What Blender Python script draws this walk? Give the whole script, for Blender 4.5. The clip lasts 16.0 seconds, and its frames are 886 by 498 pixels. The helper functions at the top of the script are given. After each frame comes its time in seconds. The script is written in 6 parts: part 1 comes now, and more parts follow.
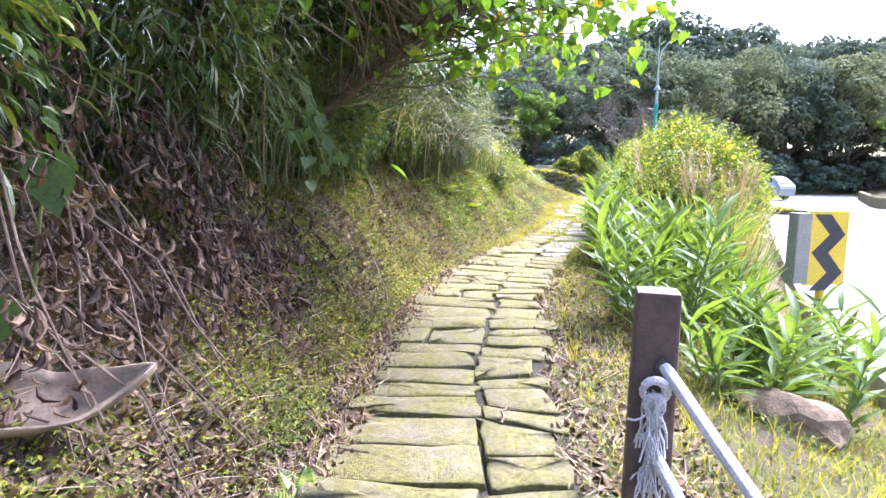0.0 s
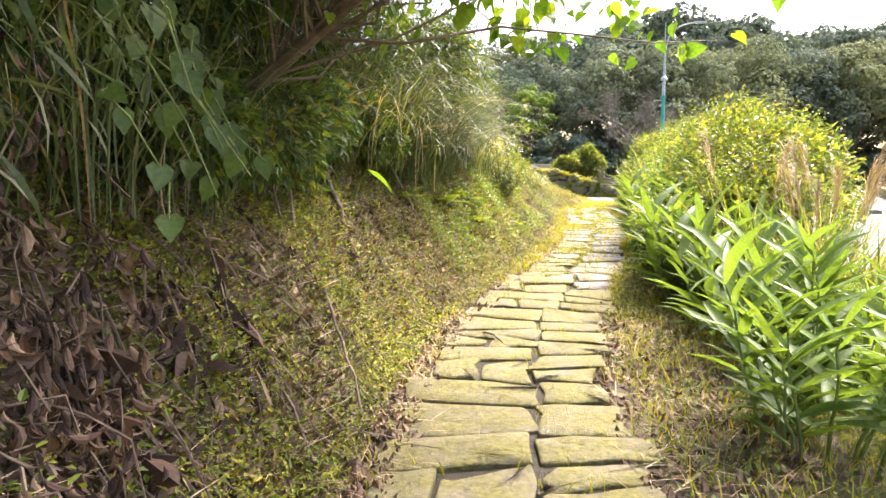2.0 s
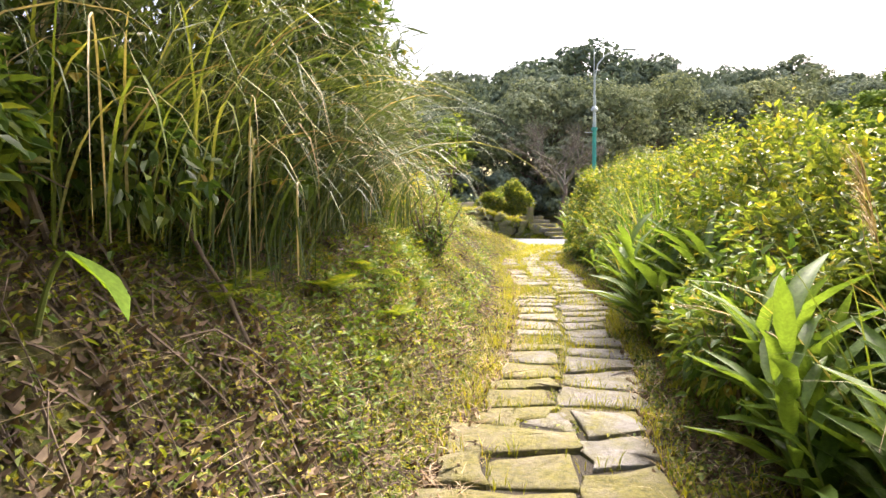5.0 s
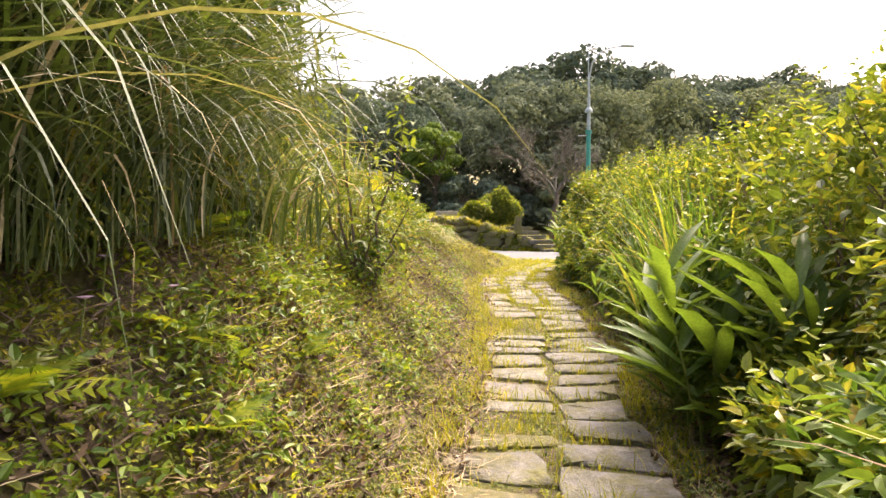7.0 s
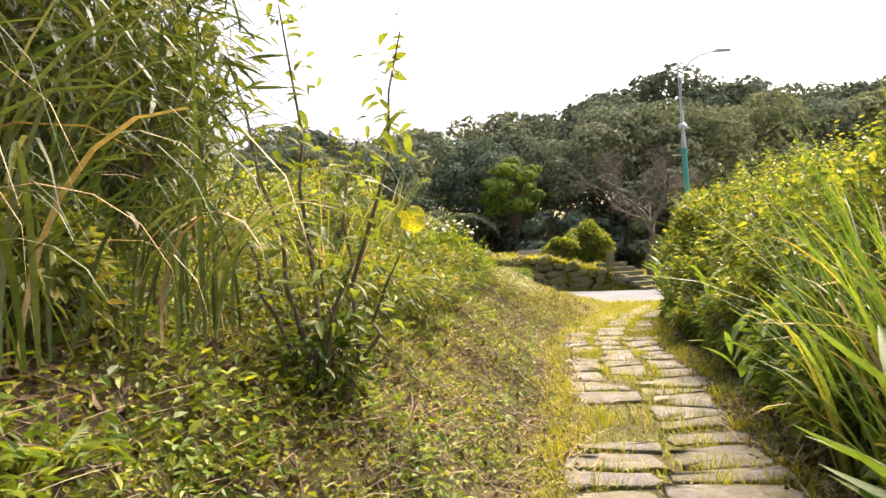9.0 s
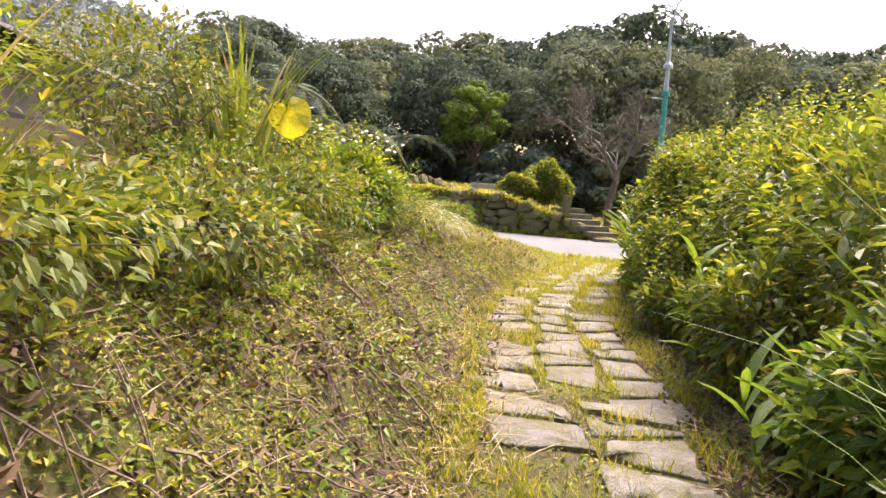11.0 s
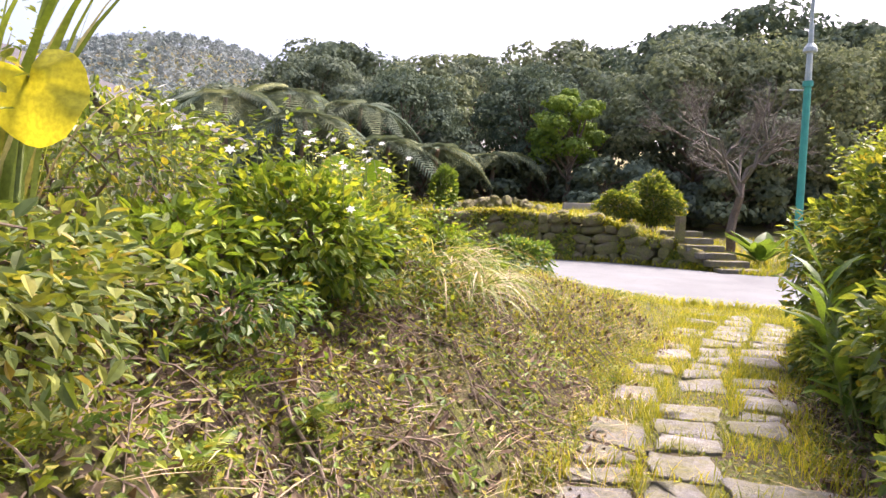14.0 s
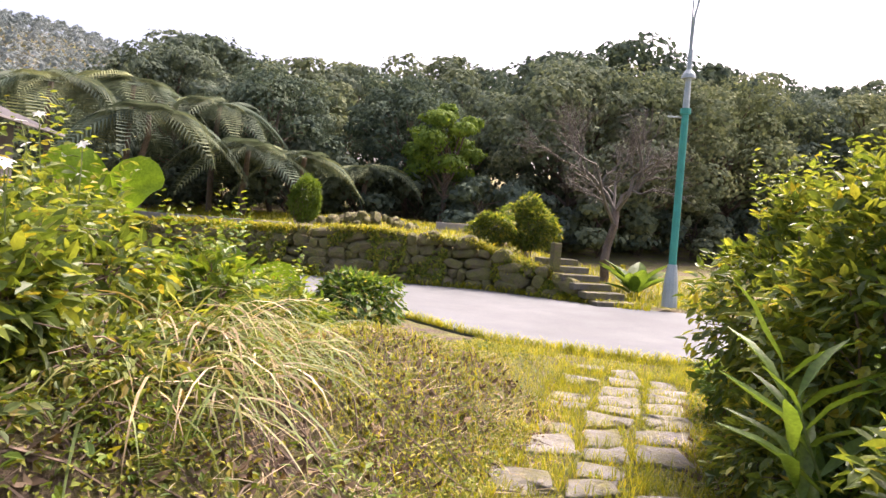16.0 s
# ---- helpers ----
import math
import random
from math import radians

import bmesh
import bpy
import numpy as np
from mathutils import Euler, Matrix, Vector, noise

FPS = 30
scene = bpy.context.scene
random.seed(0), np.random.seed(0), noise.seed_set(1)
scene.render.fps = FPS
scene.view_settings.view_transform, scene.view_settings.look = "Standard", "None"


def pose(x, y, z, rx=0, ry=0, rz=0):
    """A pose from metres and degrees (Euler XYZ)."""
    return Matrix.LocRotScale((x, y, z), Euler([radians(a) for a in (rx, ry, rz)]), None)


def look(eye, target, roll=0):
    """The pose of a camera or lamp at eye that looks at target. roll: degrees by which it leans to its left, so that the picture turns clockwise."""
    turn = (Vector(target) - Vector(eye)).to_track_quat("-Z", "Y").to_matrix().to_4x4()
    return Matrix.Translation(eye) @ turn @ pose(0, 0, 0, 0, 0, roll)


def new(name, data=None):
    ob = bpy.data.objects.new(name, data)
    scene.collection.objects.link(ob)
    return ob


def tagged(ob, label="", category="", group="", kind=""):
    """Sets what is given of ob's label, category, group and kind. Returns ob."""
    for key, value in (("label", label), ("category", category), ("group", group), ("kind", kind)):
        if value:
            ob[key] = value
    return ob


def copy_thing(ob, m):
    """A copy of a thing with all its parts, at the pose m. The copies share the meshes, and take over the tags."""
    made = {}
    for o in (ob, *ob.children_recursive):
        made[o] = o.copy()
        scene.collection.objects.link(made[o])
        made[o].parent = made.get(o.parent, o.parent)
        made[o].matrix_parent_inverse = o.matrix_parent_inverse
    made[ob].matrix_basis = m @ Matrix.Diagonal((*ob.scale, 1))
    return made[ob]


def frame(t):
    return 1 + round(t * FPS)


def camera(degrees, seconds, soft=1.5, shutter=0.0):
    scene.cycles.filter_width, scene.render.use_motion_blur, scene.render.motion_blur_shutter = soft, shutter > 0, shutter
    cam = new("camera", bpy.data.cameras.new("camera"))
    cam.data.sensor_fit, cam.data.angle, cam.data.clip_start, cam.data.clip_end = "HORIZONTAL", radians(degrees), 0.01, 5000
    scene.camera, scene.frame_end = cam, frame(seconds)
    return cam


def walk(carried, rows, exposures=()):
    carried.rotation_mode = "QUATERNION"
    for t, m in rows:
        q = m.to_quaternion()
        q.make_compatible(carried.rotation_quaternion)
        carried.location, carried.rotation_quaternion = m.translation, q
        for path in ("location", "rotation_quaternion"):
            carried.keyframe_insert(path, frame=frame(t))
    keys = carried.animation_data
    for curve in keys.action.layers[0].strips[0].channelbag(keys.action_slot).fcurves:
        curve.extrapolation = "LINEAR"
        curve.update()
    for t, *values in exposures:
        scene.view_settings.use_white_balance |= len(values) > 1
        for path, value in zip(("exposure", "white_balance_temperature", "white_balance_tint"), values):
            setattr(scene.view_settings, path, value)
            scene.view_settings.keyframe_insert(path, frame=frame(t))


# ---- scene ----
cam = camera(69.3, 16.0)
METRES, EYE, TILT, LEAN, TURN = 18.0, 1.5, -6.5, -1.54, 0.0
ROWS = [
    (0.0, 0.0, 0.0, 0.0, 0.0, 0.0, -0.0),
    (0.5, -0.0004, 0.0327, 0.0045, -2.66, 0.61, -0.26),
    (1.0, 0.0003, 0.0652, 0.0068, -1.3, 3.58, 0.27),
    (1.5, -0.0014, 0.1004, 0.0141, 1.75, 2.74, -0.67),
    (2.0, -0.0047, 0.1351, 0.0194, -0.78, 0.04, 1.32),
    (2.5, -0.0045, 0.1715, 0.0238, -3.21, 1.13, 0.38),
    (3.0, -0.0073, 0.2083, 0.0303, -2.19, 4.91, 1.86),
    (3.5, -0.0054, 0.24, 0.0356, -6.73, 3.97, 2.09),
    (4.0, 0.0007, 0.2725, 0.0442, -7.25, 3.13, 1.4),
    (4.5, 0.0049, 0.3033, 0.0475, -7.82, 2.95, 2.71),
    (7.0, 0.0531, 0.4591, 0.0637, -8.92, 3.85, 2.44),
    (7.5, 0.062, 0.4875, 0.068, -7.7, 1.13, 2.78),
    (8.0, 0.0729, 0.5187, 0.0728, -3.84, 2.84, 3.82),
    (8.5, 0.0796, 0.5488, 0.0787, 0.87, 6.27, 4.16),
    (9.0, 0.0895, 0.5761, 0.0796, -0.52, 8.08, 5.02),
    (9.5, 0.0973, 0.6066, 0.0847, -2.39, 4.72, -0.09),
    (12.0, 0.1365, 0.7498, 0.1044, -5.41, 0.97, -1.37),
    (12.5, 0.1425, 0.7775, 0.1106, -3.17, 2.25, -0.48),
    (13.0, 0.1485, 0.8056, 0.1133, 0.0, 3.32, -0.45),
    (13.5, 0.154, 0.8324, 0.1173, 4.03, 1.75, -1.28),
    (14.0, 0.157, 0.8579, 0.1237, 3.86, 2.78, -0.7),
    (14.5, 0.1645, 0.8831, 0.1277, 1.5, 4.46, -1.84),
    (15.0, 0.1664, 0.9098, 0.1304, 0.83, 5.16, -2.38),
    (15.5, 0.1719, 0.9352, 0.1353, -4.22, 3.08, -1.37),
    (16.0, 0.1815, 0.9599, 0.1411, -6.95, 4.32, -1.92),
]
walk(cam, [(t, pose(0, 0, EYE, TILT, LEAN, TURN) @ pose(METRES * x, METRES * y, METRES * z, 90 + pitch, roll, yaw)) for t, x, y, z, yaw, pitch, roll in ROWS],
     [(0.0, 2.2, 5050, 27), (0.4, 2.18, 5950, 29), (1.0, 2.2, 6000, 27), (3.0, 2.2, 6150, 22), (4.5, 1.93, 6250, 20), (7.0, 1.6, 6850, 22), (9.0, 1.53, 6850, 21), (11.0, 1.52, 6500, 28), (13.5, 1.6, 6100, 29), (16.0, 1.44, 6350, 28)])

# ---- world and sun ----
SUN_FROM = Vector((0.5, 0.5, 1.0)).normalized()
world = bpy.data.worlds.new("world")
scene.world = world
world.use_nodes = True
wn = world.node_tree.nodes
sky = wn.new("ShaderNodeTexSky")
sky.sky_type = "NISHITA"
sky.sun_disc = False
sky.sun_elevation = math.asin(SUN_FROM.z)
sky.sun_rotation = math.atan2(SUN_FROM.x, SUN_FROM.y)
sky.air_density, sky.dust_density, sky.ozone_density = 1.0, 8.0, 0.6
wn["Background"].inputs["Strength"].default_value = 0.15
world.node_tree.links.new(sky.outputs[0], wn["Background"].inputs["Color"])
sun = new("sun", bpy.data.lights.new("sun", "SUN"))
sun.data.energy, sun.data.angle, sun.data.color = 3.6, radians(24), (1.0, 0.93, 0.80)
sun.matrix_world = look(SUN_FROM * 60, (0, 0, 0))

# ---- helpers for meshes ----
rng = np.random.default_rng(7)


def mesh_from(name, verts, faces, smooth=False):
    """A mesh from an (n, 3) array and either one (m, k) array of faces or a list of such arrays."""
    me = bpy.data.meshes.new(name)
    verts = np.asarray(verts, np.float32)
    blocks = faces if isinstance(faces, list) else [faces]
    blocks = [np.asarray(b, np.int32) for b in blocks if len(b)]
    loops = np.concatenate([b.ravel() for b in blocks])
    sizes = np.concatenate([np.full(len(b), b.shape[1], np.int32) for b in blocks])
    me.vertices.add(len(verts))
    me.vertices.foreach_set("co", verts.ravel())
    me.loops.add(len(loops))
    me.loops.foreach_set("vertex_index", loops)
    me.polygons.add(len(sizes))
    me.polygons.foreach_set("loop_start", np.concatenate([[0], np.cumsum(sizes)[:-1]]).astype(np.int32))
    me.polygons.foreach_set("use_smooth", np.full(len(sizes), smooth, bool))
    me.update(calc_edges=True)
    me.validate()
    return me


class Batch:
    """Collects pieces of geometry for one mesh."""

    def __init__(self):
        self.v, self.f, self.n = [], {}, 0

    def add(self, v, f):
        v = np.asarray(v, float).reshape(-1, 3)
        for block in (f if isinstance(f, list) else [f]):
            block = np.asarray(block, int)
            if len(block):
                self.f.setdefault(block.shape[1], []).append(block + self.n)
        self.v.append(v)
        self.n += len(v)
        return self

    def mesh(self, name, smooth=False):
        return mesh_from(name, np.concatenate(self.v), [np.concatenate(b) for b in self.f.values()], smooth)


def part(name, me, material, parent=None, label=""):
    """Links a mesh, a Batch or a bmesh as one object under its parent."""
    if isinstance(me, Batch):
        me = me.mesh(name)
    elif isinstance(me, bmesh.types.BMesh):
        bm, me = me, bpy.data.meshes.new(name)
        bm.to_mesh(me)
        bm.free()
    if material and not me.materials:
        me.materials.append(material)
    ob = new(name, me)
    if parent:
        ob.parent = parent
    return tagged(ob, label)


def thing(name, label, category, at=(0, 0, 0), turn=0, group="", kind=""):
    """An Empty at the base of a thing, to parent its parts."""
    ob = new(name)
    ob.matrix_basis = pose(*at, 0, 0, turn)
    return tagged(ob, label, category, group, kind)


def unit(a):
    return a / np.maximum(np.linalg.norm(a, axis=-1, keepdims=True), 1e-9)


def axes(along, facing):
    """(n, 3, 3): columns across, along, facing for arrays of directions."""
    y = unit(along)
    x = unit(np.cross(y, facing))
    return np.stack([x, y, np.cross(x, y)], axis=2)


def spread(template, at, basis, size):
    """Copies of a template (verts, faces) at places, with (n, 3, 3) bases and sizes (n,) or (n, 3)."""
    tv, tf = template
    n, m = len(at), len(tv)
    size = np.asarray(size, float)
    size = size[:, None, None] if size.ndim == 1 else size[:, None, :]
    v = np.einsum("nij,nmj->nmi", basis, tv[None] * size) + at[:, None, :]
    blocks = [(np.asarray(b)[None] + (np.arange(n) * m)[:, None, None]).reshape(-1, np.asarray(b).shape[1]) for b in (tf if isinstance(tf, list) else [tf])]
    return v.reshape(-1, 3), blocks


def tube(points, radii, sides=6):
    """A tapered tube along points, closed at both ends."""
    p = np.asarray(points, float)
    r = np.broadcast_to(np.asarray(radii, float), (len(p),))
    d = unit(np.gradient(p, axis=0))
    ref = np.array([0.0, 0, 1]) if abs(d[:, 2]).mean() < 0.8 else np.array([1.0, 0, 0])
    a = unit(np.cross(d, ref))
    b = np.cross(d, a)
    ang = np.arange(sides) / sides * 2 * np.pi
    ring = p[:, None] + r[:, None, None] * (np.cos(ang)[None, :, None] * a[:, None] + np.sin(ang)[None, :, None] * b[:, None])
    i = np.arange(len(p) - 1)[:, None] * sides
    k = np.arange(sides)[None]
    k2 = (k + 1) % sides
    quads = np.stack([i + k, i + k2, i + sides + k2, i + sides + k], axis=2).reshape(-1, 4)
    caps = np.stack([np.arange(sides)[::-1], (len(p) - 1) * sides + np.arange(sides)])
    return ring.reshape(-1, 3), [quads, caps]


def bend(a, b, steps=6, sag=0.0, wobble=0.0, r=rng):
    """Points from a to b with a sag and a wobble."""
    s = np.linspace(0, 1, steps)[:, None]
    p = np.asarray(a) * (1 - s) + np.asarray(b) * s
    p = p + np.array([0, 0, -sag]) * np.sin(np.pi * s)
    if wobble:
        p[1:-1] += r.normal(0, wobble, (steps - 2, 3))
    return p


def blades(base, heading, length, width, droop, segs=6, lean=0.25, r=rng):
    """Arching grass blades: strips that rise, then droop along their heading (radians)."""
    n = len(base)
    s = np.linspace(0, 1, segs + 1)
    heading, length, width, droop, lean = (np.broadcast_to(np.asarray(q, float), (n,)) for q in (heading, length, width, droop, lean))
    ang = lean[:, None] + droop[:, None] * s[None] ** 1.4
    step = length[:, None] / segs
    out = np.cumsum(np.concatenate([np.zeros((n, 1)), (np.sin(ang[:, :-1]) * step)], 1), 1)
    up = np.cumsum(np.concatenate([np.zeros((n, 1)), (np.cos(ang[:, :-1]) * step)], 1), 1)
    h = np.stack([np.cos(heading), np.sin(heading), np.zeros(n)], 1)
    side = np.stack([-np.sin(heading), np.cos(heading), np.zeros(n)], 1)
    side = unit(side + 0.5 * r.normal(0, 0.5, (n, 1)) * np.array([0, 0, 1.0]))
    mid = base[:, None] + out[:, :, None] * h[:, None] + up[:, :, None] * np.array([0, 0, 1.0])
    w = width[:, None] * (np.minimum(1, 0.5 + 2.5 * s) * (1 - s ** 2.2) + 0.02)[None]
    v = np.stack([mid - w[:, :, None] * side[:, None] / 2, mid + w[:, :, None] * side[:, None] / 2], axis=2)
    i = (np.arange(n) * (segs + 1) * 2)[:, None] + (np.arange(segs) * 2)[None]
    f = np.stack([i, i + 1, i + 3, i + 2], axis=2).reshape(-1, 4)
    return v.reshape(-1, 3), f


def strip_leaf(outline, fold=0.12, curl=0.25):
    """A leaf template along +y, 1 long: three points across for each (y, half width)."""
    v, f = [], []
    for y, w in outline:
        z = -curl * y * y
        v += [(-w, y, z + fold * w * 2), (0, y, z), (w, y, z + fold * w * 2)]
    for k in range(len(outline) - 1):
        a = 3 * k
        f += [(a, a + 1, a + 4, a + 3), (a + 1, a + 2, a + 5, a + 4)]
    return np.array(v, float), np.array(f)


LEAF = (np.array([(0, 0, 0), (0.23, 0.26, 0.07), (0.2, 0.64, 0.03), (0, 1.0, -0.14), (-0.2, 0.64, 0.03), (-0.23, 0.26, 0.07)]), np.array([(0, 1, 2), (0, 2, 3), (0, 3, 4), (0, 4, 5)]))
HEART = (np.array([(0, 0, 0), (-0.2, -0.14, 0.03), (-0.46, 0.12, 0.06), (-0.36, 0.5, 0.03), (0, 0.4, -0.03), (0.36, 0.5, 0.03), (0.46, 0.12, 0.06), (0.2, -0.14, 0.03), (0, 1.02, -0.2)]),
         np.array([(0, 1, 2), (0, 2, 4), (2, 3, 4), (3, 8, 4), (0, 6, 7), (0, 4, 6), (4, 5, 6), (4, 8, 5)]))
LANCE = strip_leaf([(0, 0.013), (0.12, 0.05), (0.4, 0.085), (0.7, 0.066), (0.9, 0.028), (1, 0.003)], 0.3, 0.3)
BROAD = strip_leaf([(0, 0.03), (0.15, 0.18), (0.4, 0.27), (0.7, 0.2), (0.9, 0.08), (1, 0.005)], 0.15, 0.2)
CURLED = strip_leaf([(0, 0.02), (0.2, 0.14), (0.45, 0.2), (0.75, 0.13), (1, 0.01)], -0.9, 0.55)
CLUMP = (np.array([(-0.5, 0.05, -0.08), (0.05, -0.42, 0.06), (0.5, -0.02, -0.1), (-0.06, 0.5, 0.05)]), np.array([(0, 1, 3), (1, 2, 3)]))
SLIM = (np.array([(0, 0, 0), (-0.04, 0.35, 0.02), (0.04, 0.35, 0.02), (-0.032, 0.68, -0.06), (0.032, 0.68, -0.06), (0, 1.0, -0.24)]), np.array([(0, 2, 1), (1, 2, 4), (1, 4, 3), (3, 4, 5)]))
SMALL = (np.array([(0, 0, 0), (-0.28, 0.48, 0.1), (0.28, 0.48, 0.1), (0, 1.0, -0.1)]), np.array([(0, 3, 1), (0, 2, 3)]))


def curl_template():
    """A withered leaf: rolled in from both sides and bent along its length."""
    v, f = [], []
    for y, w in ((0, 0.04), (0.22, 0.2), (0.5, 0.27), (0.78, 0.17), (1, 0.02)):
        bend_y, bend_z = math.sin(1.5 * y) / 1.5, (math.cos(1.5 * y) - 1) / 1.5
        for k in range(5):
            a = (k - 2) * 0.75
            rad = w * 0.62
            v.append((rad * math.sin(a), bend_y + 0.03 * math.cos(5 * y + k), bend_z + rad * (1 - math.cos(a))))
    for i in range(4):
        for k in range(4):
            p = 5 * i + k
            f.append((p, p + 1, p + 6, p + 5))
    return np.array(v, float), np.array(f)


CURL = curl_template()


def taro_template(ribs=9, outline=27):
    """A broad heart-shaped blade with sunk veins and a wavy rim."""
    v, f = [(0, 0, 0)], []
    for ring, s in enumerate((0.35, 0.7, 1.0)):
        for k in range(outline):
            a = -math.pi / 2 + 2 * math.pi * k / outline
            notch = math.exp(-((math.sin((a + math.pi / 2) / 2)) / 0.16) ** 2)
            rad = 0.47 * (1 - 0.85 * notch) * (1 + 0.35 * max(0, math.sin(a)) ** 3)
            x, y = s * rad * math.cos(a), s * rad * math.sin(a) + 0.12 * s
            z = 0.022 * s * math.cos(ribs * a) - 0.25 * (x * x + y * y) + 0.02 * ring * math.sin(4.3 * a)
            v.append((x, y, z))
    for k in range(outline):
        j = (k + 1) % outline
        f.append((0, 1 + k, 1 + j))
        for ring in (0, 1):
            p, q = 1 + ring * outline, 1 + (ring + 1) * outline
            f += [(p + k, q + k, q + j), (p + k, q + j, p + j)]
    return np.array(v, float), np.array(f)


TARO = taro_template()


def fern_template(pairs=13, leaflet=0.042):
    v, f = [], []
    for k in range(pairs):
        y = 0.12 + 0.86 * k / (pairs - 1)
        w = 0.30 * math.sin(math.pi * (0.22 + 0.78 * k / (pairs - 1)) ** 0.8) + 0.02
        z, d = -0.35 * y * y, leaflet
        for s in (-1, 1):
            a = len(v)
            v += [(0, y - d * 0.6, z), (s * w * 0.55, y + 0.02 - d * 0.6, z + 0.015), (s * w, y + 0.10 * w / 0.3, z - 0.05), (s * w * 0.55, y + 0.03 + d * 0.6, z + 0.015), (0, y + d * 0.6, z)]
            f += [(a, a + 1, a + 3), (a + 1, a + 2, a + 3), (a, a + 3, a + 4)]
    return np.array(v, float), np.array(f)


FERN = fern_template()
TREE_FERN = fern_template(30, 0.017)


# ---- materials ----
def nodes_of(name):
    m = bpy.data.materials.new(name)
    m.use_nodes = True
    nt = m.node_tree
    return m, nt, nt.nodes["Principled BSDF"]


def ramp_of(nt, stops, source):
    r = nt.nodes.new("ShaderNodeValToRGB")
    while len(r.color_ramp.elements) < len(stops):
        r.color_ramp.elements.new(0.5)
    for e, (p, c) in zip(r.color_ramp.elements, stops):
        e.position, e.color = p, (*c, 1)
    nt.links.new(source, r.inputs[0])
    return r.outputs[0]


def noise_of(nt, scale, detail=4, rough=0.6, vector=None):
    n = nt.nodes.new("ShaderNodeTexNoise")
    n.inputs["Scale"].default_value, n.inputs["Detail"].default_value, n.inputs["Roughness"].default_value = scale, detail, rough
    if vector is not None:
        nt.links.new(vector, n.inputs["Vector"])
    return n.outputs["Fac"]


def mix_of(nt, fac, a, b, mode="MIX"):
    m = nt.nodes.new("ShaderNodeMix")
    m.data_type, m.blend_type = "RGBA", mode
    for socket, val in ((m.inputs[0], fac), (m.inputs[6], a), (m.inputs[7], b)):
        if isinstance(val, bpy.types.NodeSocket):
            nt.links.new(val, socket)
        else:
            socket.default_value = val if isinstance(val, float) else (*val, 1)
    return m.outputs[2]


def place_of(nt, kind="Object"):
    if kind == "World":
        return nt.nodes.new("ShaderNodeNewGeometry").outputs["Position"]
    return nt.nodes.new("ShaderNodeTexCoord").outputs[kind]


def bump_of(nt, height, bsdf, strength=0.4, distance=0.02):
    b = nt.nodes.new("ShaderNodeBump")
    b.inputs["Strength"].default_value, b.inputs["Distance"].default_value = strength, distance
    nt.links.new(height, b.inputs["Height"])
    nt.links.new(b.outputs[0], bsdf.inputs["Normal"])


def leaf_material(name, stops, through_light=0.4, rough=0.45, patch=3.0, glow=(1.5, 1.35, 0.5), gloss=0.35, by_plant=0.0):
    """Leaves: a tint for each leaf, blotches over the plant, and light that shines through."""
    m, nt, bsdf = nodes_of(name)
    geo = nt.nodes.new("ShaderNodeNewGeometry")
    colour = ramp_of(nt, stops, geo.outputs["Random Per Island"])
    blotch = ramp_of(nt, [(0.3, (0.62, 0.66, 0.6)), (0.7, (1.25, 1.2, 1.1))], noise_of(nt, patch, 3, 0.6, place_of(nt, "World")))
    colour = mix_of(nt, 1.0, colour, blotch, "MULTIPLY")
    veins = ramp_of(nt, [(0.35, (0.8, 0.8, 0.8)), (0.65, (1.1, 1.1, 1.1))], noise_of(nt, 60, 2, 0.5, place_of(nt, "World")))
    colour = mix_of(nt, 1.0, colour, veins, "MULTIPLY")
    if by_plant:
        info = nt.nodes.new("ShaderNodeObjectInfo")
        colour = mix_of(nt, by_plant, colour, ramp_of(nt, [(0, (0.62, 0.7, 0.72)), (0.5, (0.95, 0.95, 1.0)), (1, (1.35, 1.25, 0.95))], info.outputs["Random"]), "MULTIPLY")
    nt.links.new(colour, bsdf.inputs["Base Color"])
    bsdf.inputs["Roughness"].default_value = rough
    bsdf.inputs["Specular IOR Level"].default_value = gloss
    tr = nt.nodes.new("ShaderNodeBsdfTranslucent")
    nt.links.new(mix_of(nt, 1.0, colour, glow, "MULTIPLY"), tr.inputs["Color"])
    mx = nt.nodes.new("ShaderNodeMixShader")
    mx.inputs[0].default_value = through_light
    nt.links.new(bsdf.outputs[0], mx.inputs[1])
    nt.links.new(tr.outputs[0], mx.inputs[2])
    nt.links.new(mx.outputs[0], nt.nodes["Material Output"].inputs["Surface"])
    return m


def solid_material(name, stops, scale=6.0, rough=0.85, fine=60.0, relief=0.5, distance=0.01, metal=0.0, coords="Object", per_piece=0.0):
    """Stone, wood, concrete, paint: two scales of variation and a fine relief."""
    m, nt, bsdf = nodes_of(name)
    where = place_of(nt, coords)
    big = noise_of(nt, scale, 6, 0.65, where)
    small = noise_of(nt, fine, 5, 0.7, where)
    colour = ramp_of(nt, stops, big)
    colour = mix_of(nt, 0.8, colour, ramp_of(nt, [(0.25, (0.62, 0.62, 0.62)), (0.75, (1.3, 1.3, 1.3))], small), "MULTIPLY")
    if per_piece:
        info = nt.nodes.new("ShaderNodeObjectInfo")
        colour = mix_of(nt, per_piece, colour, ramp_of(nt, [(0, (0.6, 0.6, 0.6)), (1, (1.35, 1.3, 1.2))], info.outputs["Random"]), "MULTIPLY")
    nt.links.new(colour, bsdf.inputs["Base Color"])
    bsdf.inputs["Roughness"].default_value, bsdf.inputs["Metallic"].default_value = rough, metal
    bump_of(nt, small, bsdf, relief, distance)
    return m


